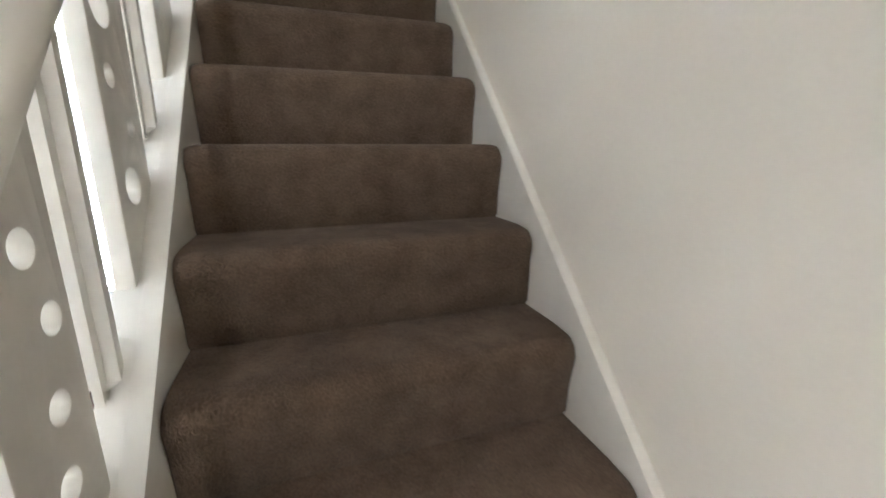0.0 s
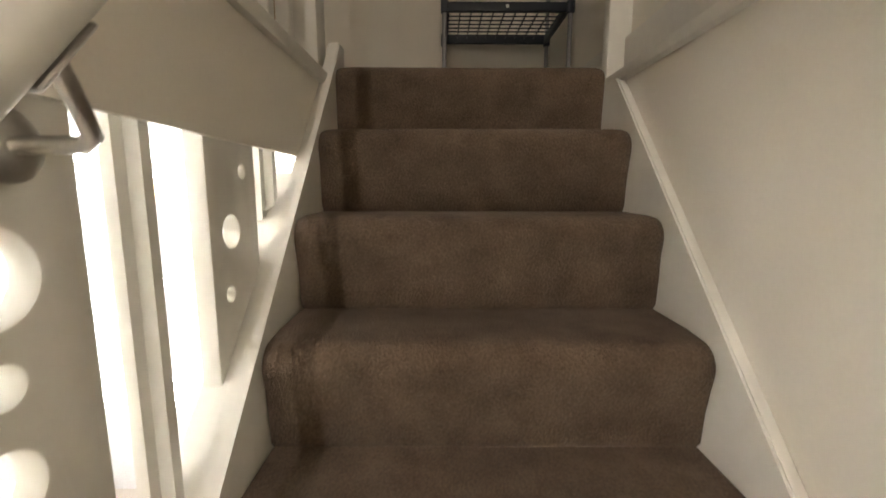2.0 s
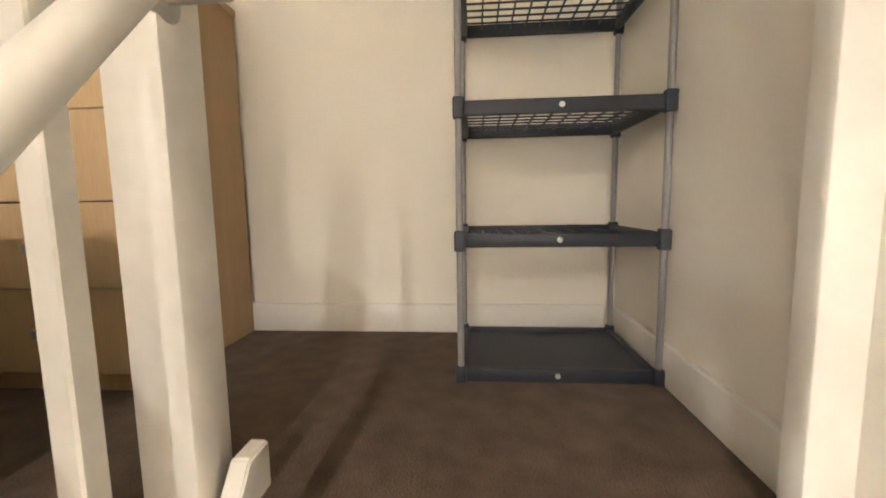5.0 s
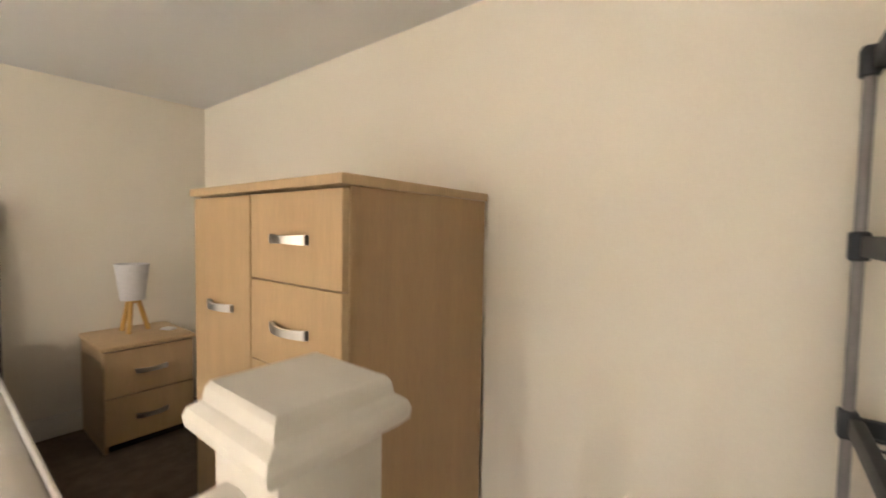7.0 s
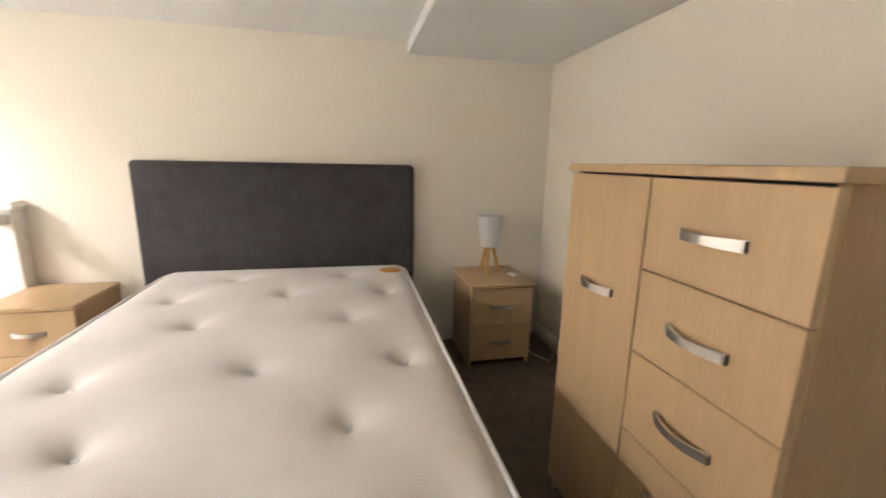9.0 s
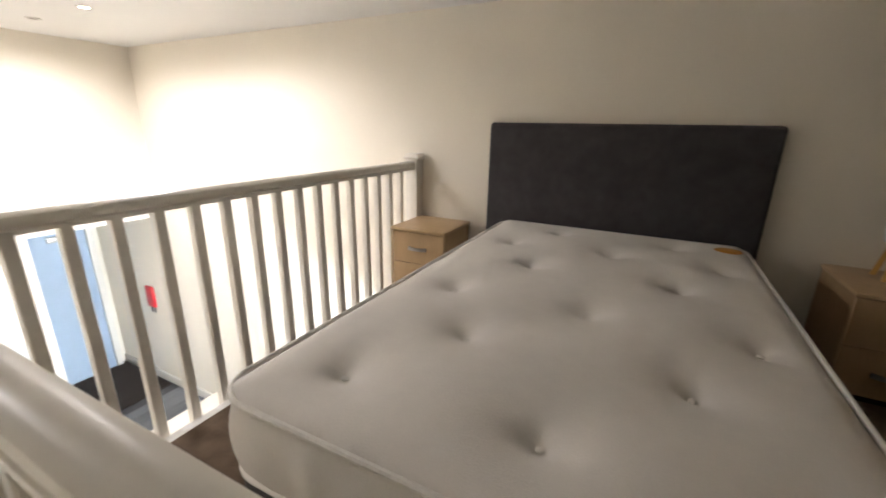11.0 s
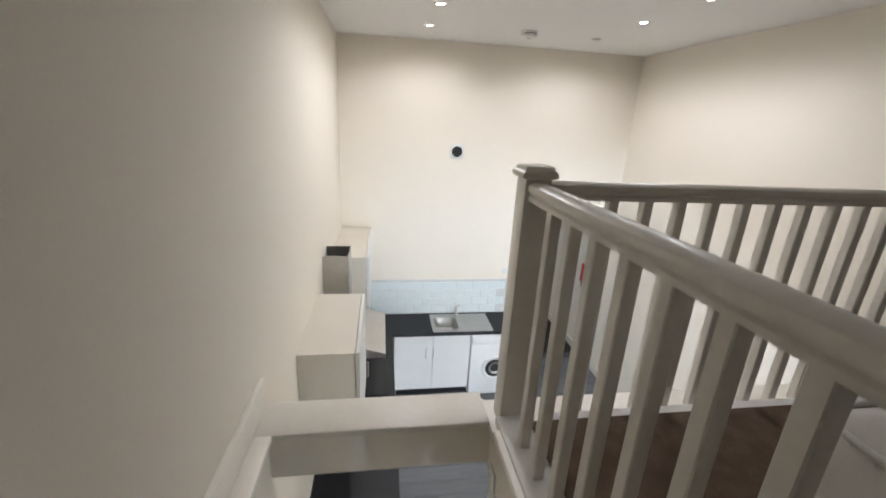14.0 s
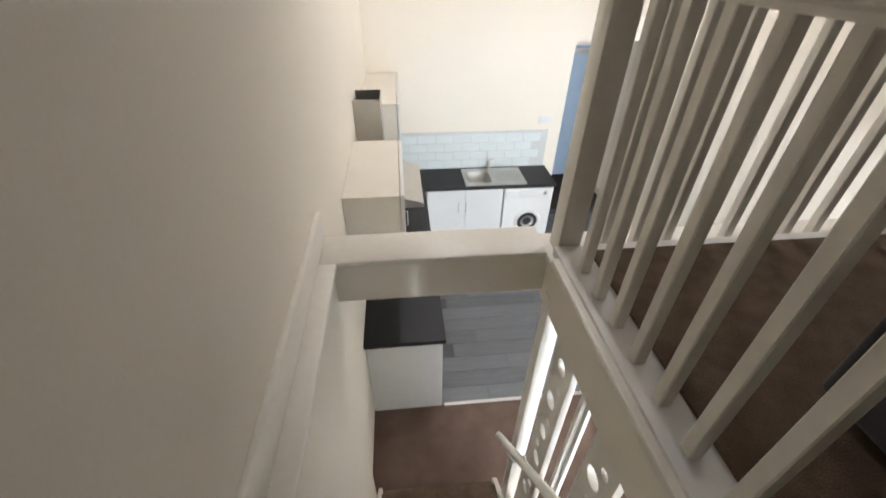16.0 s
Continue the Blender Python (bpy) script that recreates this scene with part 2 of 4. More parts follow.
# ---- shell of the place ----
T = 0.16
x0, x1, w0, w1 = WIN[0], WIN[1], WIN[2], WIN[3]
NL = 0.95
structure("wall_north", boxes((WEST - T, EAST + T, NORTH, NORTH + 0.3, -0.19, 2.1), (WEST - T, x0, NL, NL + 0.22, GROUND - 0.1, -0.19), (x1, EAST + T, NL, NL + 0.22, GROUND - 0.1, -0.19), (x0, x1, NL, NL + 0.22, GROUND - 0.1, w0), (x0, x1, NL, NL + 0.22, w1, -0.19)), M_WALL, "cream painted plaster wall with a street window")
structure("wall_west", boxes((WEST - T, WEST, REC_Y - T, NL + 0.2, GROUND - 0.1, 2.1)), M_WALL, "cream painted plaster wall behind the bed")
structure("wall_east", boxes((EAST, EAST + T, SOUTH - T, NL + 0.2, GROUND - 0.1, 2.1)), M_WALL, "cream painted plaster wall beside the stairs")
structure("wall_south", boxes((REC_X, EAST, SOUTH - T, SOUTH, GROUND - 0.1, 2.1), (WEST, REC_X, SOUTH - T, SOUTH, REC_Z, 2.1)), M_WALL, "cream painted kitchen end wall with a lobby opening")
structure("wall_lobby", boxes((REC_X, REC_X + T, REC_Y, SOUTH - T, GROUND - 0.1, REC_Z + 0.1), (WEST, REC_X + T, REC_Y - T, REC_Y, GROUND - 0.1, REC_Z + 0.1)), M_WALL, "cream lobby walls round the entrance door")
structure("ceiling_lobby", boxes((WEST, REC_X, REC_Y, SOUTH - T, REC_Z, REC_Z + 0.1)), M_CEIL, "white lobby ceiling")
structure("wall_stair_lining", boxes((0.735, EAST, -1.84, 0.02, GROUND, -0.05)), M_WALL, "cream painted lining wall below the stair ledge")
structure("ceiling", boxes((WEST - T, EAST + T, SOUTH - T, NORTH + 0.3, CEIL, CEIL + 0.2)), M_CEIL, "smooth white painted ceiling")
structure("ceiling_bulkhead", boxes((WEST, EAST, 0.02, NORTH, CEIL - 0.055, CEIL + 0.02)), M_CEIL, "lowered white ceiling strip along the wall")
structure("floor", boxes((WEST - T, EAST + T, -2.555, NL + 0.2, GROUND - 0.1, GROUND)), M_LOWCARPET, "short brown carpet on the lower floor")
structure("floor_kitchen", boxes((WEST - T, EAST + T, REC_Y - T, -2.555, GROUND - 0.1, GROUND - 0.006)), M_SEAM, "grey wood-look vinyl plank floor")
structure("trim_threshold", boxes((0.24, WEST, -2.57, -2.54, GROUND, GROUND + 0.008), bevel=0.003), M_STEEL, "metal threshold strip between carpet and vinyl")
structure("ground", boxes((-60, 60, 1.3, 80, GROUND - 0.4, GROUND - 0.15)), M_PAVE, "pale paving outside the window")

# bedroom deck round the stairwell
structure("floor_deck", boxes((WEST, -0.045, -1.83, NORTH, -0.19, -0.012), (-0.045, EAST, 0.03, NORTH, -0.19, -0.012)), M_CEIL, "white boarded underside of the bedroom deck")
structure("carpet_deck", boxes((WEST, -0.155, -1.78, NORTH, -0.012, 0), (-0.155, EAST, 0.03, NORTH, -0.012, 0)), M_CARPET, "thick brown carpet on the bedroom deck")
structure("fascia_stairs", boxes((-0.045, -0.037, -1.84, 0.03, -0.26, -0.06)), M_WALL, "cream painted fascia beside the stairs")
structure("trim_deck_edge_east", boxes((-0.16, -0.022, -1.78, 0.0, -0.06, -0.025), bevel=0.008), M_GLOSS, "white gloss nosing board along the stairwell", True)
structure("trim_deck_edge_south", boxes((WEST, -0.025, -1.97, -1.78, -0.085, -0.05), bevel=0.008), M_GLOSS, "white gloss nosing board along the deck edge", True)
structure("fascia_south", boxes((WEST, -0.04, -1.95, -1.84, -0.26, -0.085)), M_WALL, "cream painted fascia over the kitchen")
structure("beam_stairwell", boxes((-0.04, EAST, -1.985, WELL_S, -0.225, -0.06)), M_WALL, "cream painted trimmer beam across the stairwell")
structure("trim_beam", boxes((-0.025, EAST, -2.0, WELL_S + 0.012, -0.06, -0.035), bevel=0.006), M_GLOSS, "white gloss capping on the trimmer beam", True)
structure("trim_ledge", boxes((0.716, EAST, WELL_S + 0.012, 0.0, -0.06, -0.032), bevel=0.008), M_GLOSS, "white gloss ledge along the stair wall", True)
structure("baseboard_ledge", boxes((EAST - 0.018, EAST, -1.99, -0.012, -0.032, 0.078), bevel=0.004), M_GLOSS, "white gloss skirting above the stair ledge", True)
structure("trim_landing_post", boxes((0.728, EAST, -0.012, 0.03, -0.25, CEIL - 0.05), bevel=0.003), M_GLOSS, "white gloss lining post at the stair head", True)
for i, b in enumerate([(WEST, 0.75, NORTH - 0.018, NORTH, 0, 0.10), (WEST, WEST + 0.018, -1.75, NORTH - 0.018, 0, 0.10), (EAST - 0.018, EAST, 0.03, NORTH - 0.018, 0, 0.10), (WEST, x1 + 0.3, NL - 0.018, NL, GROUND, GROUND + 0.11), (WEST, WEST + 0.018, REC_Y, -2.56, GROUND, GROUND + 0.11), (WEST, WEST + 0.018, -2.54, NL - 0.018, GROUND, GROUND + 0.11)]):
    structure("baseboard", boxes(b, bevel=0.005), M_GLOSS, "white gloss painted skirting board", True)

# ---- street window ----
win = tagged(new("window_1"), "white framed street window with wide clear panes", kind="structure")
part("window_frame", boxes((x0, x0 + 0.06, 1.06, 1.12, w0, w1), (x1 - 0.06, x1, 1.06, 1.12, w0, w1), (x0 + 0.06, x1 - 0.06, 1.06, 1.12, w0, w0 + 0.035), (x0 + 0.06, x1 - 0.06, 1.06, 1.12, w1 - 0.06, w1), (-1.47, -1.42, 1.065, 1.115, w0 + 0.035, w1 - 0.06), (-0.92, -0.87, 1.065, 1.115, w0 + 0.035, w1 - 0.06), (x0 + 0.06, -1.47, 1.065, 1.115, -0.88, -0.83), (-1.42, -0.92, 1.065, 1.115, -0.88, -0.83), (-0.87, x1 - 0.06, 1.065, 1.115, -0.88, -0.83), bevel=0.004), M_FRAME, win)
part("window_sill", boxes((x0 - 0.03, x1 + 0.03, 0.90, 1.06, w0 - 0.03, w0), bevel=0.006), M_GLOSS, win)
for a, b in [(x0 + 0.06, -1.47), (-1.42, -0.92), (-0.87, x1 - 0.06)]:
    for c, d in [(w0 + 0.035, -0.88), (-0.83, w1 - 0.06)]:
        g = part("pane", boxes((a, b, 1.088, 1.094, c, d)), M_GLASS, win)
        g.visible_shadow = False
blind = root("vertical_blind", "white fabric vertical blind with half-open slats", "blind")
part("head_rail", boxes((x0 + 0.01, x1 - 0.01, 0.985, 1.02, w1 - 0.035, w1 - 0.003), bevel=0.004), M_WHITEPL, blind)
for i in range(20):
    sx = x0 + 0.05 + i * 0.088
    if i in (8, 9, 14):
        continue
    turn = 58 + 9 * math.sin(i * 2.3)
    bm = boxes((-0.044, 0.044, -0.0008, 0.0008, w0 + 0.05 + 0.006 * math.sin(i * 1.7), w1 - 0.036))
    bm.transform(pose(sx, 1.0, 0, 0, 0, turn))
    part("slat", bm, M_BLIND, blind, smooth=False)

# ---- staircase ----
stairs = root("staircase", "narrow straight stairs in brown carpet between white strings", "staircase")


def carpet_step(k):
    top, low = -k * RISE, -(k + 1) * RISE
    front = RISERS[k]
    back = RISERS[k - 1] + 0.03 if k else 0.035
    bm = bmesh.new()
    rings = []
    xs = [(0.001, 0.45), (0.008, 0.72), (0.022, 0.92), (0.045, 1), (STAIR_W / 2, 1), (STAIR_W - 0.045, 1), (STAIR_W - 0.022, 0.92), (STAIR_W - 0.008, 0.72), (STAIR_W - 0.001, 0.45)]
    for x, f in xs:
        dip = (1 - f) * 0.012
        lean = (0.026 if k else 0.004) * f + 0.005
        wob = 0.005 * math.sin(5 * x + 2.1 * k)
        prof = [(back, low - 0.004), (front + 0.012, low - 0.004), (front, low + 0.012), (front - lean * 0.25, low + RISE * 0.35), (front - lean * 0.62 + wob, low + RISE * 0.6)]
        for a in range(0, 7):
            ang = math.pi * (0.42 + 0.58 * a / 6)
            prof.append((front - lean + 0.036 - 0.036 * math.sin(ang) + wob, top - dip - 0.038 - 0.038 * math.cos(ang)))
        prof += [(front + 0.06, top - dip * 0.3), (back, top)]
        rings.append([bm.verts.new((x - 0.008, y, z)) for y, z in prof])
    n = len(rings[0])
    for a, b in zip(rings, rings[1:]):
        for i in range(n):
            bm.faces.new((a[i], a[(i + 1) % n], b[(i + 1) % n], b[i]))
    bm.faces.new(rings[0][::-1])
    bm.faces.new(rings[-1])
    return bm


for k in range(11):
    part("carpeted_step", carpet_step(k), M_CARPET, stairs)
STR = lambda y: 1.075 * y + 0.037
string_l = [(0.075, 0.075), (0.02, 0.075), (-0.03, STR(-0.03)), (-1.80, STR(-1.80)), (-1.93, GROUND + 0.10), (-1.93, GROUND), (-1.65, GROUND), (0.03, -0.30), (0.075, -0.1)]
bm = prism(string_l, "x", -0.040, -0.008)
bmesh.ops.bevel(bm, geom=bm.edges[:], offset=0.004, segments=2, affect="EDGES")
part("string", bm, M_GLOSS, stairs, "white gloss painted side board")
string_r = [(0.0, -0.05), (-0.115, -0.05), (-1.80, 1.08 * -1.80 + 0.078), (-1.93, GROUND + 0.12), (-1.93, GROUND), (-1.6, GROUND), (0.0, -0.30)]
bm = prism(string_r, "x", 0.713, 0.737)
bmesh.ops.bevel(bm, geom=bm.edges[:], offset=0.004, segments=2, affect="EDGES")
part("string", bm, M_GLOSS, stairs, "white gloss painted side board")

# pierced balustrade between string and deck
bal = root("stair_balustrade", "white balustrade of round-holed boards and plain posts", "balustrade")
BOARDS = {
    -0.538: [(0.030, -0.303, 0.015), (-0.014, -0.396, 0.029), (-0.028, -0.492, 0.016)],
    -0.886: [(0.0, -0.295, 0.022), (-0.009, -0.398, 0.043), (-0.009, -0.480, 0.021), (-0.021, -0.563, 0.038), (-0.028, -0.667, 0.021), (0.024, -0.742, 0.018), (-0.010, -0.837, 0.034)],
    -1.225: [(0.02, -0.36, 0.022), (-0.012, -0.45, 0.04), (0.01, -0.56, 0.022), (0.0, -0.67, 0.037), (0.018, -0.77, 0.02), (0.016, -0.877, 0.024), (0.037, -0.958, 0.022), (0.016, -1.053, 0.023), (0.003, -1.142, 0.024), (-0.01, -1.215, 0.014)],
    -1.57: [(0.0, -0.36, 0.036), (0.02, -0.47, 0.02), (-0.01, -0.57, 0.04), (0.014, -0.68, 0.02), (0.0, -0.78, 0.035), (-0.015, -0.89, 0.02), (0.012, -0.98, 0.036), (0.0, -1.1, 0.022), (0.012, -1.2, 0.03), (-0.015, -1.32, 0.036), (0.012, -1.45, 0.03)],
}
for cy, holes in BOARDS.items():
    h = 0.071
    out = [(cy - h, STR(cy - h) - 0.006), (cy + h, STR(cy + h) - 0.006), (cy + h, -0.19), (cy - h, -0.19)]
    bm = pierced_board(out, [(cy + a, z, r) for a, z, r in holes], 0.03)
    bm.transform(Matrix.Translation((-0.062, 0, 0)))
    part("pierced_board", bm, M_GLOSS, bal, "white board with round holes of several sizes")
for cy in (-0.382, -0.725, -1.065, -1.405):
    bm = prism([(cy - 0.025, STR(cy - 0.025) - 0.006), (cy + 0.025, STR(cy + 0.025) - 0.006), (cy + 0.025, -0.19), (cy - 0.025, -0.19)], "x", -0.092, -0.046)
    bmesh.ops.bevel(bm, geom=bm.edges[:], offset=0.017, segments=4, affect="EDGES")
    part("post", bm, M_GLOSS, bal)
part("end_post", boxes((-0.095, -0.03, -1.80, -1.735, GROUND, -0.19), bevel=0.006), M_GLOSS, bal)
part("base_rail", prism([(-0.31, STR(-0.31)), (-1.735, STR(-1.735)), (-1.735, STR(-1.735) - 0.06), (-0.31, STR(-0.31) - 0.06)], "x", -0.079, -0.040), M_GLOSS, bal)

# ---- balustrade of the deck ----


def newel(name, cx, cy, top):
    ob = root(name, "square white newel post with a moulded cap", "newel post", "newel posts of the deck")
    part("post", boxes((-0.041, 0.041, -0.041, 0.041, -0.05, top - 0.035), bevel=0.004), M_RAIL, ob)
    bm = bmesh.new()
    rings = []
    for h, z in [(0.0405, top - 0.037), (0.049, top - 0.036), (0.054, top - 0.031), (0.055, top - 0.024), (0.053, top - 0.018), (0.048, top - 0.014), (0.046, top - 0.013), (0.0445, top - 0.004), (0.042, top), (0.0, top + 0.001)]:
        if h:
            rings.append([bm.verts.new((sx * h, sy * h, z)) for sx, sy in ((-1, -1), (1, -1), (1, 1), (-1, 1))])
    for a, b in zip(rings, rings[1:]):
        for i in range(4):
            bm.faces.new((a[i], a[(i + 1) % 4], b[(i + 1) % 4], b[i]))
    bm.faces.new(rings[-1])
    part("cap", bm, M_RAIL, ob, smooth=False)
    ob.matrix_basis = pose(cx, cy, 0)
    return ob


NX, N0, N1 = -0.100, 0.011, -1.868
newel("newel_post", NX + 0.004, N0, 0.884)
newel("newel_post", NX, N1, 0.868)
newel("newel_post", WEST + 0.045, N1, 0.870)
RAIL = [(-0.028, 0.0), (0.028, 0.0), (0.028, 0.012), (0.022, 0.018), (0.027, 0.025), (0.031, 0.036), (0.028, 0.046), (0.017, 0.053), (0.0, 0.056), (-0.017, 0.053), (-0.028, 0.046), (-0.031, 0.036), (-0.027, 0.025), (-0.022, 0.018), (-0.028, 0.012)]
RT = 0.768
for name, a, b, lab in [("deck_rail_stairs", (NX, N1 + 0.038, RT), (NX, N0 - 0.038, RT), "white moulded handrail with spindles beside the stairs"), ("deck_rail_kitchen", (WEST + 0.083, N1, RT), (NX - 0.038, N1, RT), "white moulded handrail with spindles above the kitchen")]:
    rb = root(name, lab, "balustrade")
    part("handrail", sweep_bar(RAIL, a, b), M_RAIL, rb)
    spots = [(NX, -0.138 - 0.1195 * i) for i in range(14)] if "stairs" in name else [(-0.247 - 0.12 * i, N1) for i in range(17)]
    for sx, sy in spots:
        bm = boxes((-0.0165, 0.0165, -0.0165, 0.0165, -0.05, RT + 0.004), bevel=0.003, seg=1)
        bm.transform(Matrix.Translation((sx, sy, 0)))
        part("spindle", bm, M_RAIL, rb, smooth=False)

# round handrail up the stairs
hr = root("stair_handrail", "round white wooden handrail on chrome brackets", "handrail")
HR = [Vector(p) for p in ((0.062, -0.012, 0.838), (0.058, -0.39, 0.396), (0.050, -0.78, -0.056), (0.047, -1.30, -0.655), (0.047, -1.80, -1.215))]
HA, HB = HR[0], HR[-1]
e0, e1 = (HR[0] - HR[1]).normalized(), (HR[-1] - HR[-2]).normalized()
part("rail", tube([HA, HA - e0 * 0.006] + HR[1:-1] + [HB - e1 * 0.006, HB], [0.015] + [0.0185] * 5 + [0.015], 20), M_GLOSS, hr)
down = Vector((0, 0.757, -0.654))
for p, wx in ((HR[0].lerp(HR[1], 0.18), -0.060), (HR[2].lerp(HR[3], 0.31), -0.045), (HR[3].lerp(HR[4], 0.80), -0.045)):
    foot = p + down * 0.090
    br = part("bracket", tube([p + down * 0.017, p + down * 0.06 + Vector((-0.014, 0, 0)), p + down * 0.082 + Vector((-0.022, 0, 0)), foot + Vector((-0.034, 0, 0)), Vector((wx + 0.006, foot.y, foot.z))], 0.0065, 10), M_CHROME, hr, "chrome handrail bracket")
    saddle = boxes((-0.011, 0.011, -0.034, 0.034, -0.002, 0.002), bevel=0.0015, seg=1)
    saddle.transform(Matrix.Translation(p + down * 0.0195) @ pose(0, 0, 0, 49, 0, 0))
    part("saddle", saddle, M_CHROME, br)
    bm = lathe([(0.0, 0.0), (0.028, 0.0), (0.028, 0.004), (0.02, 0.009), (0.0, 0.01)], 24)
    bm.transform(Matrix.Translation((wx, foot.y, foot.z)) @ pose(0, 0, 0, 0, 90, 0))
    part("rosette", bm, M_CHROME, br)

# ---- shelving rack at the stair head ----
rack = root("shelving_rack", "dark plastic lattice shelving rack on grey tubes", "shelving")
rx0, rx1, ry0, ry1 = 0.286, 0.762, 0.464, 0.822
for k, z in enumerate((0.0, 0.338, 0.650, 0.956, 1.262)):
    z1 = z + 0.034
    sh = part("shelf", boxes((rx0, rx1, ry0, ry0 + 0.018, z, z1), (rx0, rx1, ry1 - 0.018, ry1, z, z1), (rx0, rx0 + 0.018, ry0 + 0.018, ry1 - 0.018, z, z1), (rx1 - 0.018, rx1, ry0 + 0.018, ry1 - 0.018, z, z1), bevel=0.003), M_SHELF, rack, "dark navy plastic shelf frame")
    if k == 0:
        part("shelf_panel", boxes((rx0 + 0.018, rx1 - 0.018, ry0 + 0.018, ry1 - 0.018, 0.012, 0.022)), M_SHELF, sh)
    else:
        bars = [(rx0 + 0.018 + i * 0.0436 - 0.0022, rx0 + 0.018 + i * 0.0436 + 0.0022, ry0 + 0.018, ry1 - 0.018, z + 0.018, z + 0.0225) for i in range(1, 10)]
        bars += [(rx0 + 0.018, rx1 - 0.018, ry0 + 0.018 + i * 0.0399 - 0.0022, ry0 + 0.018 + i * 0.0399 + 0.0022, z + 0.0175, z + 0.022) for i in range(1, 8)]
        part("lattice", boxes(*bars), M_SHELF, sh, smooth=False)
    bm = lathe([(0.0, 0.0), (0.007, 0.0), (0.006, 0.003), (0.0, 0.004)], 14)
    bm.transform(pose((rx0 + rx1) / 2, ry0, z + 0.018, 90, 0, 0))
    part("button", bm, M_BRASS, sh)
    for cx in (rx0, rx1):
        for cy in (ry0, ry1):
            part("corner_joint", boxes((cx - 0.0135, cx + 0.0135, cy - 0.0135, cy + 0.0135, max(z - 0.008, 0.0), z1 + 0.008), bevel=0.005), M_SHELF, sh)
for cx in (rx0, rx1):
    for cy in (ry0, ry1):
        part("upright", tube([(cx, cy, 0.01), (cx, cy, 1.29)], 0.0085, 12), M_POST, rack)


# ---- bedroom furniture ----
def bow_handle(w, parent):
    """A flat bowed bar, w wide along x, standing out along -y, about the origin."""
    bm = bmesh.new()
    rows = []
    n = 14
    for i in range(n + 1):
        u = i / n * 2 - 1
        out = -0.020 * (1 - u * u) - 0.004
        hh = 0.0085 + 0.002 * abs(u)
        rows.append([bm.verts.new((u * w / 2, y, z)) for y, z in ((out - 0.003, -hh), (out - 0.003, hh), (out + 0.004, hh), (out + 0.004, -hh))])
    for a, b in zip(rows, rows[1:]):
        for i in range(4):
            bm.faces.new((a[i], a[(i + 1) % 4], b[(i + 1) % 4], b[i]))
    bm.faces.new(rows[0][::-1])
    bm.faces.new(rows[-1])
    for s in (-1, 1):
        m = Matrix.Translation((s * (w / 2 - 0.006), -0.003, 0)) @ Matrix.Diagonal((0.012, 0.014, 0.017, 1))
        bmesh.ops.create_cube(bm, size=1, matrix=m)
    return bm


chest = root("tallboy_chest", "light oak veneer tallboy with bowed steel handles", "chest")
cx0, cx1, cy0, cy1, ct = -1.158, -0.474, 0.345, 0.852, 1.09
# sides, back and plinth take the oak with shade painted in
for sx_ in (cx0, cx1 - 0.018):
    part("side_panel", boxes((sx_, sx_ + 0.018, cy0 + 0.018, cy1, 0.0, ct - 0.018), bevel=0.0015, seg=1), M_WOOD_SHADED, chest, "oak veneer side panel, shade in its colour")
part("back_panel", boxes((cx0 + 0.018, cx1 - 0.018, cy1 - 0.006, cy1, 0.0, ct - 0.018)), M_WOOD_SHADED, chest)
part("bottom_panel", boxes((cx0 + 0.018, cx1 - 0.018, cy0 + 0.032, cy1 - 0.006, 0.05, 0.066)), M_WOOD_SHADED, chest)
# added dark sheet behind the fronts: painted shade for the gaps
part("gap_shade_sheet", boxes((cx0 + 0.02, cx1 - 0.02, cy0 + 0.024, cy0 + 0.03, 0.066, ct - 0.02)), M_GAP_SHADE, chest)
part("plinth", boxes((cx0 + 0.018, cx1 - 0.018, cy0 + 0.032, cy0 + 0.045, 0.0, 0.048)), M_WOOD_SHADED, chest)
part("top", boxes((cx0 - 0.008, cx1 + 0.008, cy0 - 0.010, cy1 + 0.003, ct - 0.018, ct + 0.004), bevel=0.004), M_WOOD, chest)
div = -0.829
dr = part("door", boxes((cx0 + 0.002, div - 0.0025, cy0, cy0 + 0.018, 0.052, ct - 0.024), bevel=0.0015, seg=1), M_WOOD, chest, "oak veneer cupboard door")
bm = bow_handle(0.135, dr)
bm.transform(Matrix.Translation((-0.985, cy0, 0.775)))
part("handle", bm, M_CHROME, dr, "bowed brushed steel handle")
ZD = [ct - 0.024, 0.862, 0.665, 0.461, 0.258, 0.052]
for a, b in zip(ZD, ZD[1:]):
    dw = part("drawer", boxes((div + 0.0025, cx1 - 0.002, cy0, cy0 + 0.018, b + 0.003, a), bevel=0.0015, seg=1), M_WOOD, chest, "oak veneer drawer front")
    bm = bow_handle(0.14, dw)
    bm.transform(Matrix.Translation(((div + cx1) / 2 - 0.004, cy0, (a + b) / 2 - 0.002)))
    part("handle", bm, M_CHROME, dw, "bowed brushed steel handle")


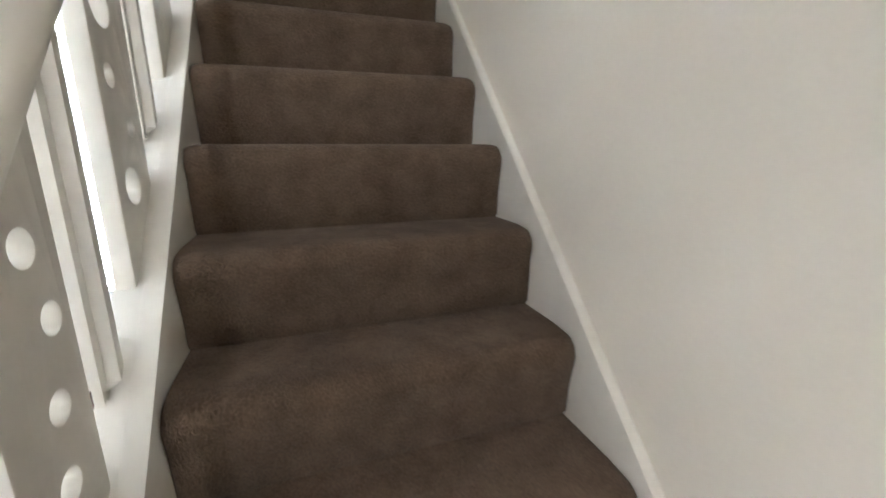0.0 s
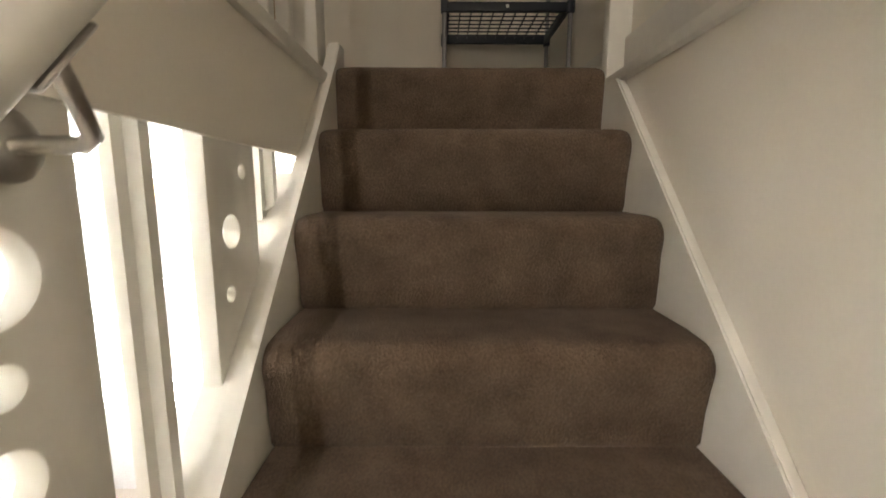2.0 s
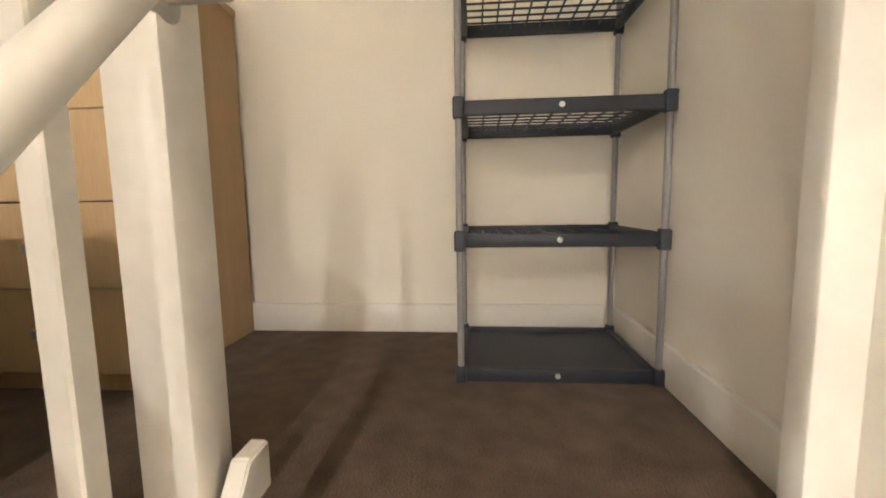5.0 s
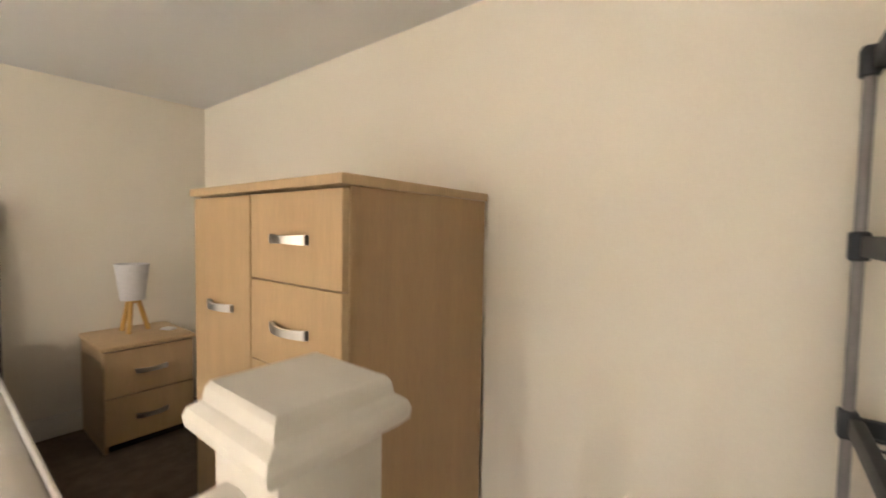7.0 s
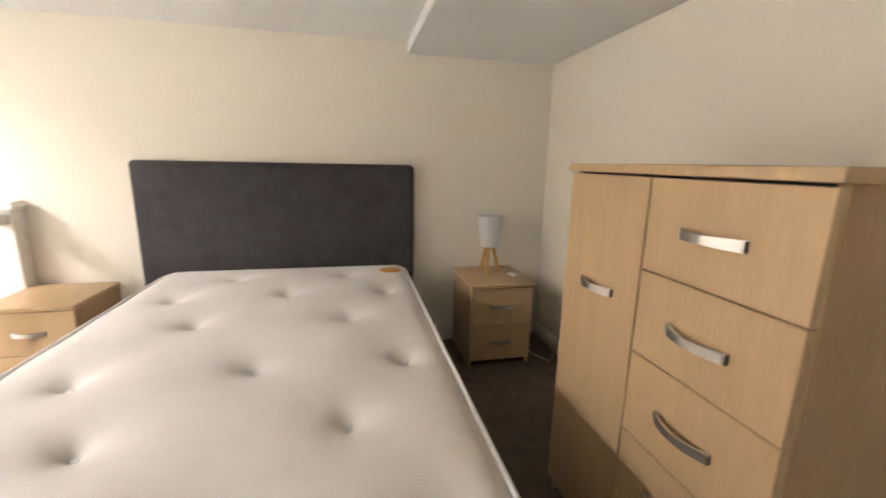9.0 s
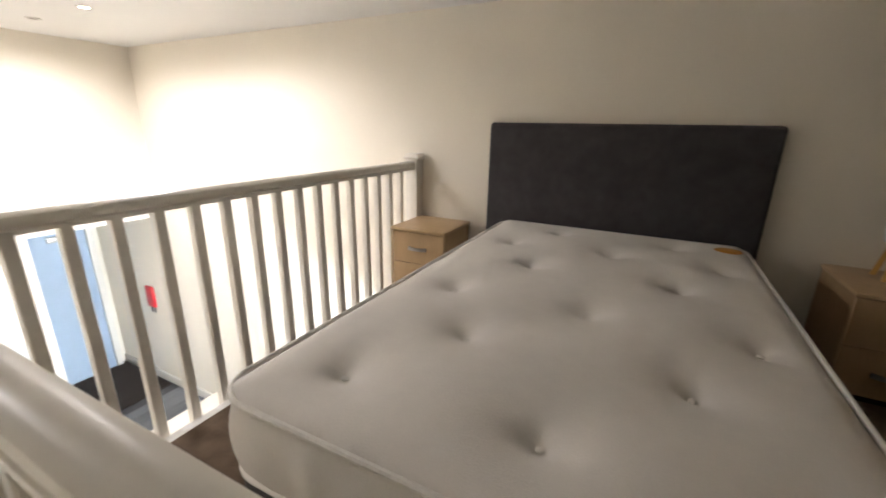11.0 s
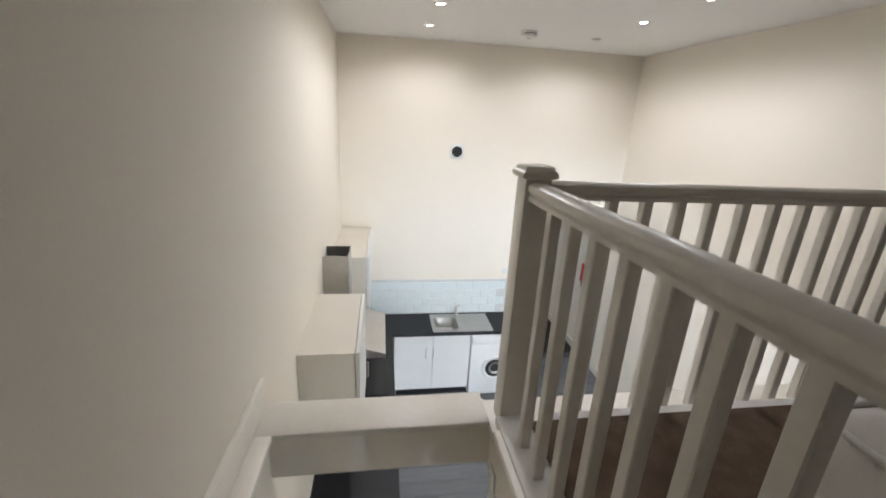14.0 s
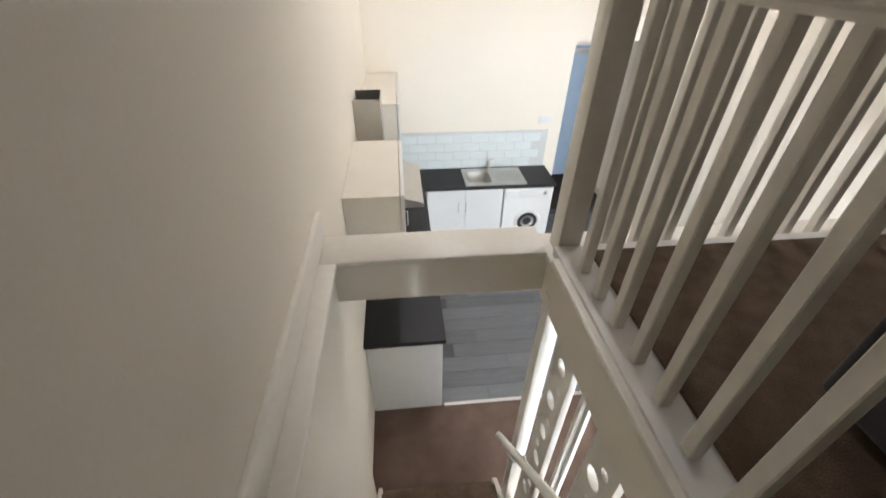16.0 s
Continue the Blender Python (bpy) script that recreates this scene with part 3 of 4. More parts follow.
def bedside(label, w, dpt, h):
    """A two-drawer bedside cabinet, front at x = 0 facing +x, y from 0 to w."""
    ob = root("bedside_cabinet", label, "bedside cabinet", "bedside cabinets")
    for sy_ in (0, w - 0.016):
        part("side_panel", boxes((-dpt, -0.018, sy_, sy_ + 0.016, 0.0, h - 0.02), bevel=0.0015, seg=1), M_WOOD_SHADED, ob)
    part("back_panel", boxes((-dpt, -dpt + 0.006, 0.016, w - 0.016, 0.03, h - 0.02)), M_WOOD_SHADED, ob)
    # dark sheet and near-black plinth: shade of drawer gaps and foot recess as colour
    part("gap_shade_sheet", boxes((-0.03, -0.024, 0.017, w - 0.017, 0.03, h - 0.021)), M_GAP_SHADE, ob)
    part("plinth", boxes((-0.05, -0.035, 0.016, w - 0.016, 0.0, 0.04)), M_GAP_SHADE, ob)
    part("top", boxes((-dpt - 0.003, 0.010, -0.008, w + 0.008, h - 0.02, h), bevel=0.006), M_WOOD, ob)
    mid = 0.04 + (h - 0.065) / 2
    for a, b in ((mid + 0.003, h - 0.025), (0.04, mid)):
        dw = part("drawer", boxes((-0.018, 0, 0.002, w - 0.002, a, b), bevel=0.0015, seg=1), M_WOOD, ob)
        bm = bow_handle(0.12, dw)
        bm.transform(Matrix.Translation((0, w / 2, (a + b) / 2)) @ pose(0, 0, 0, 0, 0, 90))
        part("handle", bm, M_CHROME, dw, "bowed brushed steel handle")
    return ob


bn = bedside("light oak two-drawer bedside cabinet with a lamp on it", 0.345, 0.385, 0.468)
bn.matrix_basis = pose(-1.992, 0.305, 0)
bs = bedside("light oak two-drawer bedside cabinet beside the deck rail", 0.352, 0.36, 0.456)
bs.matrix_basis = pose(-2.012, -1.825, 0)

# bed
bed = root("divan_bed", "charcoal upholstered divan base with a tall headboard", "bed")
mx0, mx1, my0, my1, mz0, mz1 = -2.285, -0.425, -1.20, -0.02, 0.31, 0.522
part("divan_base", boxes((mx0, mx1 - 0.02, my0 + 0.01, my1 - 0.01, 0.03, mz0), bevel=0.02, seg=3), M_FABRIC, bed)
part("headboard", boxes((WEST + 0.004, WEST + 0.075, -1.338, 0.046, 0.10, 1.070), bevel=0.022, seg=3), M_FABRIC, bed)
for fx in (mx0 + 0.1, mx1 - 0.12):
    for fy in (my0 + 0.1, my1 - 0.1):
        part("foot", lathe([(0.0, 0.0), (0.025, 0.0), (0.025, 0.032), (0.0, 0.032)], 14, fx, fy), M_BLACK, bed)
mat_ = root("mattress", "white tufted mattress with piped edges, bare", "mattress")
BUTTONS = []
for i, bx in enumerate((-2.10, -1.82, -1.52, -1.17, -0.885, -0.60)):
    BUTTONS += [(bx, y) for y in ((-0.56, -1.0, -0.145) if i % 2 else (-0.31, -0.83))]


def mattress_mesh():
    bm = bmesh.new()
    nx, ny = 90, 58
    r = 0.09
    grid = []
    for i in range(nx + 1):
        row = []
        for j in range(ny + 1):
            u, v = i / nx, j / ny
            x, y = mx0 + (mx1 - mx0) * u, my0 + (my1 - my0) * v
            # rounded corners in plan
            dx, dy = min(x - mx0, mx1 - x), min(y - my0, my1 - y)
            if dx < r and dy < r:
                k = r / max(math.hypot(r - dx, r - dy), r)
                cxx = mx0 + r if x < (mx0 + mx1) / 2 else mx1 - r
                cyy = my0 + r if y < (my0 + my1) / 2 else my1 - r
                x, y = cxx + (x - cxx) * k, cyy + (y - cyy) * k
            e = min(dx, dy)
            z = mz1 + 0.018 * (1 - math.exp(-e / 0.10)) - 0.018 * math.exp(-e / 0.018)
            for bx, by in BUTTONS:
                q = math.hypot(x - bx, y - by)
                z -= 0.040 * math.exp(-(q / 0.026) ** 1.1) + 0.017 * math.exp(-(q / 0.10) ** 2)
            z += 0.004 * noise.noise((x * 5, y * 5, 0.3))
            row.append(bm.verts.new((x, y, z)))
        grid.append(row)
    for i in range(nx):
        for j in range(ny):
            bm.faces.new((grid[i][j], grid[i + 1][j], grid[i + 1][j + 1], grid[i][j + 1]))
    ring = [grid[i][0] for i in range(nx)] + [grid[nx][j] for j in range(ny)] + [grid[i][ny] for i in range(nx, 0, -1)] + [grid[0][j] for j in range(ny, 0, -1)]
    prev = ring
    c = Vector(((mx0 + mx1) / 2, (my0 + my1) / 2, 0))
    for s in range(1, 9):
        f = s / 8
        cur = []
        for q, v0 in enumerate(ring):
            n = Vector((v0.co.x - c.x, v0.co.y - c.y, 0)).normalized()
            out = 0.014 * math.sin(f * math.pi) * (1 + 0.35 * math.sin(q * 1.05))
            cur.append(bm.verts.new((v0.co.x + n.x * out, v0.co.y + n.y * out, v0.co.z * (1 - f) + mz0 * f)))
        for k in range(len(ring)):
            bm.faces.new((prev[k], prev[(k + 1) % len(ring)], cur[(k + 1) % len(ring)], cur[k]))
        prev = cur
    bm.faces.new(prev)
    return bm


part("ticking", mattress_mesh(), M_MATTRESS, mat_)


def outline_path(z, grow):
    pts = []
    r = 0.09
    for (cx, cy, a0) in ((mx1 - r, my1 - r, 0), (mx0 + r, my1 - r, 90), (mx0 + r, my0 + r, 180), (mx1 - r, my0 + r, 270)):
        for a in range(0, 91, 15):
            t = radians(a0 + a)
            pts.append((cx + (r + grow) * math.cos(t), cy + (r + grow) * math.sin(t), z))
    return pts + [pts[0]]


part("piping", tube(outline_path(mz1 - 0.012, 0.004), 0.0065, 8), M_PIPING, mat_)
part("piping", tube(outline_path(mz0 + 0.014, 0.004), 0.0065, 8), M_PIPING, mat_)
bm = lathe([(0.0, 0.0), (0.048, 0.0), (0.05, 0.002), (0.046, 0.005), (0.0, 0.006)], 28)
bm.transform(Matrix.Translation((-2.12, -0.105, mz1 + 0.008)) @ Matrix.Diagonal((0.9, 1.1, 1, 1)))
part("badge", bm, M_BADGE, mat_, "oval orange cloth badge")
for bx, by in BUTTONS:
    bm = bmesh.new()
    bmesh.ops.create_uvsphere(bm, u_segments=10, v_segments=6, radius=0.009, matrix=Matrix.Translation((bx, by, mz1 - 0.022)) @ Matrix.Diagonal((1, 1, 0.5, 1)))
    part("tuft", bm, M_PIPING, mat_)

# table lamp and small things on the bedside cabinet
lampo = root("table_lamp", "small tripod lamp with honey wood legs and white shade", "table lamp")
for k in range(3):
    a = radians(90 + 120 * k)
    part("leg", tube([(0.062 * math.cos(a), 0.062 * math.sin(a), 0.0), (0.022 * math.cos(a), 0.022 * math.sin(a), 0.155)], 0.0105, 10), M_LAMPWOOD, lampo, "honey coloured wooden leg")
part("holder", lathe([(0.0, 0.14), (0.024, 0.14), (0.026, 0.165), (0.0, 0.17)], 18), M_LAMPWOOD, lampo)
part("shade", lathe([(0.050, 0.155), (0.070, 0.330), (0.0685, 0.330), (0.0485, 0.155)], 32), M_SHADE, lampo, "white tapered fabric shade")
lampo.matrix_basis = pose(-2.24, 0.475, 0.468)
card = root("folded_card", "small white card lying on the bedside cabinet", "card")
part("leaf", boxes((-0.03, 0.03, -0.022, 0.022, 0, 0.004)), M_WHITEPL, card)
part("leaf", boxes((-0.026, 0.03, -0.02, 0.018, 0.005, 0.009)), M_WHITEPL, card)
card.matrix_basis = pose(-2.16, 0.60, 0.468, 0, 0, 20)
cable = link("lamp_cable", tube([(-2.30, 0.655, 0.30), (-2.29, 0.67, 0.05), (-2.22, 0.70, 0.006), (-2.08, 0.72, 0.005), (-1.98, 0.77, 0.005), (-2.05, 0.83, 0.005)], 0.004, 8), M_WHITEPL, smooth=True)
tagged(cable, "thin white lamp cable trailing on the carpet", "cable")

# ---- ceiling fittings ----
for i, (sx, sy) in enumerate(SPOTS + [(-1.54, -1.87)]):
    lit = i < 6
    dl = root("downlight", "recessed steel downlight, lit" if lit else "recessed steel downlight, switched off", "downlight", "ceiling downlights")
    part("bezel", lathe([(0.030, -0.001), (0.043, -0.001), (0.042, -0.005), (0.032, -0.008), (0.029, -0.003)], 28), M_CHROME, dl)
    # sixth bulb is dark, although an added lamp shines below it
    part("bulb", lathe([(0.0, -0.003), (0.027, -0.003), (0.027, -0.0005), (0.0, -0.0005)], 24), M_BULB if lit and i not in (5,) else M_UNLIT, dl)
    dl.matrix_basis = pose(sx, sy, CEIL)
for sx, sy, s in [(-0.77, -1.99, 1.0), (-0.855, -4.33, 1.0)]:
    sm = root("smoke_alarm", "round white plastic smoke alarm on the ceiling", "smoke alarm", "smoke alarms")
    part("base", lathe([(0.0, 0.0), (0.056, 0.0), (0.056, -0.012), (0.053, -0.014), (0.0, -0.014)], 32), M_WHITEPL, sm)
    # dark disc paints the shade in the slot under the cover
    part("grille", lathe([(0.0, -0.014), (0.049, -0.014), (0.049, -0.020), (0.0, -0.020)], 32), M_GAP_SHADE, sm)
    part("cover", lathe([(0.0, -0.020), (0.054, -0.020), (0.053, -0.034), (0.04, -0.042), (0.012, -0.044), (0.012, -0.049), (0.0, -0.049)], 32), M_WHITEPL, sm)
    sm.scale = (1.25, 1.25, 1.15)
    sm.location = (sx, sy, CEIL)

# ---- kitchen ----
WT, WY, WX = -1.255, -4.585, 0.245
wt = root("worktop", "black laminate worktop in an L shape", "worktop")
part("south_run", boxes((-1.21, -0.86, SOUTH + 0.001, WY, WT - 0.038, WT), (-0.86, -0.22, -4.605, WY, WT - 0.038, WT), (-0.86, -0.22, SOUTH + 0.001, -5.0, WT - 0.038, WT), (-0.22, EAST, SOUTH + 0.001, WY, WT - 0.038, WT)), M_BLACKTOP, wt)
part("east_run", boxes((WX, EAST, WY + 0.0005, -2.495, WT - 0.038, WT), bevel=0.004), M_BLACKTOP, wt)


def unit_door(name, x_a, x_b, z_a, z_b, y, parent, hx):
    dd = part(name, boxes((x_a, x_b, y, y + 0.018, z_a, z_b), bevel=0.002, seg=1), M_UNIT, parent)
    part("handle", tube([(hx, y + 0.018, -1.46), (hx, y + 0.034, -1.46), (hx, y + 0.034, -1.575), (hx, y + 0.018, -1.575)], 0.005, 8), M_STEEL, dd, "slim steel bar handle")


base = root("base_cabinet", "white two-door sink base cabinet", "cabinet", "kitchen base cabinets")
part("carcass", boxes((-0.63, 0.225, SOUTH + 0.02, -4.632, GROUND + 0.10, -1.42)), M_UNITSIDE, base)
part("plinth", boxes((-0.63, 0.225, -4.70, -4.68, GROUND, GROUND + 0.10)), M_BLACKTOP, base)
unit_door("door", -0.203, 0.222, GROUND + 0.11, -1.30, -4.63, base, -0.128)
unit_door("door", -0.628, -0.207, GROUND + 0.11, -1.30, -4.63, base, -0.21)
for a, b in ((-3.55, -2.575), (-4.55, -4.18)):
    bu = root("base_cabinet", "white base cabinet under the black worktop", "cabinet", "kitchen base cabinets")
    part("carcass", boxes((0.30, EAST - 0.005, a, b, GROUND + 0.1, WT - 0.04), bevel=0.001, seg=1), M_UNIT, bu)
    part("plinth", boxes((0.34, 0.36, a, b, GROUND, GROUND + 0.1)), M_UNIT, bu)
    part("door", boxes((0.278, 0.296, a + 0.003, b - 0.003, GROUND + 0.105, WT - 0.045), bevel=0.002, seg=1), M_UNIT, bu)
    if b > -3:
        part("end_panel", boxes((0.262, EAST - 0.005, -2.573, -2.552, GROUND, WT - 0.038), bevel=0.0015, seg=1), M_UNIT, bu)
oven = root("cooker", "black built-in oven with a ceramic hob", "cooker")
part("body", boxes((0.30, EAST - 0.02, -4.17, -3.56, GROUND + 0.1, WT - 0.04)), M_BLACK, oven)
od = part("door", boxes((0.272, 0.296, -4.165, -3.565, GROUND + 0.14, -1.44), bevel=0.004), M_BLACK, oven)
part("handle", tube([(0.272, -4.10, -1.47), (0.24, -4.10, -1.47), (0.24, -3.63, -1.47), (0.272, -3.63, -1.47)], 0.008, 8), M_STEEL, od)
part("control_panel", boxes((0.272, 0.296, -4.165, -3.565, -1.43, -1.30), bevel=0.003), M_STEEL, oven)
part("hob", boxes((0.31, 0.75, -4.14, -3.58, WT, WT + 0.006), bevel=0.002, seg=1), M_BLACK, oven)

sink = root("kitchen_sink", "stainless steel inset sink with a ribbed drainer", "sink")
sx0, sx1, sy0, sy1 = -0.885, -0.20, -5.02, -4.60
bx0, bx1, by0, by1 = -0.50, -0.245, -4.94, -4.655


def sink_mesh():
    bm = bmesh.new()
    lip = WT + 0.004

    def ring(a, b, c, e, r, z):
        out = []
        for (cx, cy, a0) in ((b - r, e - r, 0), (a + r, e - r, 90), (a + r, c + r, 180), (b - r, c + r, 270)):
            for t in range(0, 91, 18):
                q = radians(a0 + t)
                out.append(bm.verts.new((cx + r * math.cos(q), cy + r * math.sin(q), z)))
        return out

    rings = [ring(sx0, sx1, sy0, sy1, 0.015, WT + 0.0005), ring(sx0 + 0.004, sx1 - 0.004, sy0 + 0.004, sy1 - 0.004, 0.015, lip + 0.002), ring(bx0 - 0.006, bx1 + 0.006, by0 - 0.006, by1 + 0.006, 0.06, lip), ring(bx0, bx1, by0, by1, 0.055, lip - 0.006), ring(bx0 + 0.012, bx1 - 0.012, by0 + 0.012, by1 - 0.012, 0.05, WT - 0.12), ring(bx0 + 0.04, bx1 - 0.04, by0 + 0.04, by1 - 0.04, 0.04, WT - 0.145)]
    n = len(rings[0])
    for a, b in zip(rings, rings[1:]):
        for i in range(n):
            bm.faces.new((a[i], a[(i + 1) % n], b[(i + 1) % n], b[i]))
    bm.faces.new(rings[-1])
    return bm


part("bowl", sink_mesh(), M_STEEL, sink)
part("drainer_ribs", boxes(*[(-0.855, -0.56, -4.92 + i * 0.045, -4.91 + i * 0.045, WT + 0.005, WT + 0.010) for i in range(6)], bevel=0.002, seg=1), M_STEEL, sink)
part("plughole", lathe([(0.0, WT - 0.143), (0.03, WT - 0.143), (0.026, WT - 0.140), (0.0, WT - 0.142)], 20, (bx0 + bx1) / 2, (by0 + by1) / 2), M_BLACK, sink)
tap = root("mixer_tap", "chrome mixer tap behind the sink bowl", "tap")
part("body", lathe([(0.0, 0.0), (0.024, 0.0), (0.022, 0.01), (0.018, 0.012), (0.018, 0.09), (0.014, 0.1), (0.0, 0.1)], 20), M_CHROME, tap)
part("spout", tube([(0, 0.0, 0.07), (0.015, 0.06, 0.12), (0.025, 0.12, 0.12), (0.028, 0.145, 0.10)], 0.010, 12), M_CHROME, tap)
part("lever", tube([(0, 0, 0.1), (-0.01, -0.005, 0.12), (-0.045, 0.02, 0.145)], 0.008, 10), M_CHROME, tap)
tap.matrix_basis = pose(-0.52, -4.985, WT + 0.006)

wash = root("washing_machine", "white front-loading washing machine under the worktop", "washing machine")
part("casing", boxes((-1.195, -0.64, SOUTH + 0.02, -4.60, GROUND + 0.01, WT - 0.05), bevel=0.008), M_UNIT, wash)
part("control_panel", boxes((-1.185, -0.65, -4.602, -4.592, WT - 0.17, WT - 0.06), bevel=0.003), M_WHITEPL, wash)
part("detergent_drawer", boxes((-0.80, -0.66, -4.594, -4.586, WT - 0.155, WT - 0.075), bevel=0.003), M_WHITEPL, wash)
bm = lathe([(0.0, 0.0), (0.022, 0.0), (0.020, 0.014), (0.0, 0.016)], 20)
bm.transform(Matrix.Translation((-1.10, -4.594, WT - 0.115)) @ pose(0, 0, 0, -90, 0, 0))
part("dial", bm, M_STEEL, wash)
for nm, prof, mt in (("door_ring", [(0.115, 0.0), (0.155, 0.0), (0.158, 0.012), (0.148, 0.026), (0.120, 0.028), (0.112, 0.012)], M_WHITEPL), ("door_glass", [(0.0, 0.010), (0.06, 0.012), (0.095, 0.020), (0.116, 0.018), (0.116, 0.0), (0.0, 0.0)], M_UNLIT), ("drum_rim", [(0.050, 0.016), (0.075, 0.022), (0.078, 0.019), (0.052, 0.013)], M_STEEL)):
    bm = lathe(prof, 36)
    bm.transform(Matrix.Translation((-0.935, -4.60, -1.73)) @ pose(0, 0, 0, -90, 0, 0))
    part(nm, bm, mt, wash)

for a, b, lab in ((-3.298, -2.55, "white wall cabinet with a closed door above the worktop"), (SOUTH + 0.004, -4.05, "white wall cabinet in the kitchen corner")):
    wc = root("wall_cabinet", lab, "cabinet", "kitchen wall cabinets")
    part("carcass", boxes((0.496, EAST - 0.001, a, b, -0.86, -0.19), bevel=0.0015, seg=1), M_UNITSIDE, wc)
    dd = part("door", boxes((0.472, 0.492, a + 0.002, b - 0.002, -0.86, -0.19), bevel=0.002, seg=1), M_UNIT, wc)
    hy = a + 0.06 if b > -3 else b - 0.06
    part("handle", tube([(0.472, hy, -0.82), (0.455, hy, -0.82), (0.455, hy, -0.70), (0.472, hy, -0.70)], 0.005, 8), M_STEEL, dd, "slim steel bar handle")
hood = root("cooker_hood", "stainless chimney cooker hood with a sloped canopy", "cooker hood")
hx0, hy0, hy1 = 0.60, -3.80, -3.55
part("chimney", boxes((hx0, hx0 + 0.004, hy0, hy1, -0.62, -0.005), (hx0 + 0.004, EAST - 0.002, hy0, hy0 + 0.004, -0.62, -0.005), (hx0 + 0.004, EAST - 0.002, hy1 - 0.004, hy1, -0.62, -0.005), (EAST - 0.006, EAST - 0.002, hy0 + 0.004, hy1 - 0.004, -0.62, -0.05)), M_STEEL, hood, smooth=False)
part("chimney_lining", boxes((hx0 + 0.005, EAST - 0.007, hy0 + 0.005, hy1 - 0.005, -0.60, -0.12)), M_BLACK, hood, smooth=False)
part("canopy", prism([(EAST - 0.002, -0.62), (0.60, -0.62), (0.33, -0.70), (0.33, -0.735), (EAST - 0.002, -0.735)], "y", -4.0, -3.34), M_STEEL, hood, smooth=False)
tin = root("food_tin", "small tin with a red and white label on the worktop", "tin")
part("can", lathe([(0.0, 0.0), (0.042, 0.0), (0.042, 0.078), (0.039, 0.082), (0.037, 0.078), (0.0, 0.078)], 28), M_WHITEPL, tin)
part("label", lathe([(0.0425, 0.012), (0.0428, 0.014), (0.0428, 0.052), (0.0425, 0.054)], 28), M_RED, tin, "red paper label")
tin.matrix_basis = pose(0.37, -4.60, WT)

# wall tiles behind the sink
structure("wall_tile_bed", boxes((-1.19, EAST - 0.002, SOUTH, SOUTH + 0.004, WT, -0.815)), M_GROUT, "pale grouted tile splashback").name = "tile_splashback"
splash = bpy.data.objects["tile_splashback"]
TW, TH = 0.2, 0.1
full = boxes((-TW / 2 + 0.002, TW / 2 - 0.002, 0.004, 0.011, -TH / 2 + 0.002, TH / 2 - 0.002), bevel=0.004, seg=1)
tile_me = bpy.data.meshes.new("tile")
full.to_mesh(tile_me)
full.free()
tile_me.materials.append(M_TILE)
for r in range(4):
    for c in range(9):
        tx = EAST - 0.30 - c * TW - (TW / 2 if r % 2 else 0)
        if tx - TW / 2 < -1.2 or tx + TW / 2 > EAST:
            continue
        tl = new("tile", tile_me)
        tl.parent = splash
        tl.matrix_basis = pose(tx, SOUTH, WT + 0.055 + r * TH + 0.003, random.uniform(-0.7, 0.7), 0, random.uniform(-0.7, 0.7))
sk = root("socket_plate", "white double socket plate above the tiles", "socket")
part("plate", boxes((-0.073, 0.073, 0, 0.009, -0.043, 0.043), bevel=0.004), M_WHITEPL, sk)
for s in (-0.036, 0.036):
    part("switch", boxes((s - 0.01, s + 0.01, 0.009, 0.013, 0.005, 0.03), bevel=0.002, seg=1), M_WHITEPL, sk)
sk.matrix_basis = pose(-1.13, SOUTH, -0.70)
vent = root("extractor_vent", "white square wall vent with a dark round outlet", "vent")
part("plate", boxes((-0.075, 0.075, 0, 0.012, -0.075, 0.075), bevel=0.005), M_WHITEPL, vent)
bm = lathe([(0.0, 0.004), (0.048, 0.004), (0.052, 0.010), (0.056, 0.002), (0.052, 0.0), (0.0, 0.0)], 32)
bm.transform(pose(0, 0.012, 0, -90, 0, 0))
part("outlet", bm, M_BLACK, vent)
vent.matrix_basis = pose(-0.43, SOUTH, 0.655)

# ---- lobby ----
door = tagged(new("door_1"), "pale blue painted entrance door with a closer", kind="structure")
part("leaf", boxes((-2.25, -1.47, REC_Y + 0.01, REC_Y + 0.05, GROUND, -0.21), bevel=0.003, seg=1), M_DOOR, door)
part("frame", boxes((-2.32, -2.255, REC_Y, REC_Y + 0.07, GROUND, -0.15), (-1.465, -1.40, REC_Y, REC_Y + 0.07, GROUND, -0.15), (-2.255, -1.465, REC_Y, REC_Y + 0.07, -0.205, -0.15), bevel=0.004, seg=1), M_GLOSS, door)
part("closer", boxes((-2.10, -1.88, REC_Y + 0.05, REC_Y + 0.10, -0.30, -0.24), bevel=0.006), M_STEEL, door)
part("handle", tube([(-1.56, REC_Y + 0.05, -1.08), (-1.56, REC_Y + 0.10, -1.08), (-1.68, REC_Y + 0.10, -1.08)], 0.010, 10), M_CHROME, door)
mt = link("doormat", boxes((-2.36, -1.40, REC_Y + 0.05, -5.42, GROUND - 0.002, GROUND + 0.010), bevel=0.003, seg=1), M_MAT)
tagged(mt, "dark brown doormat carpet in the entrance lobby", "doormat")
fire = root("fire_blanket", "red fire blanket pouch on the lobby wall", "fire blanket")
part("case", boxes((0, 0.035, -0.07, 0.07, -0.13, 0.13), bevel=0.012, seg=3), M_RED, fire)
for s in (-0.03, 0.03):
    part("pull_tab", boxes((0.012, 0.018, s - 0.012, s + 0.012, -0.20, -0.125)), M_BLACK, fire)
fire.matrix_basis = pose(WEST, -5.52, -0.94)

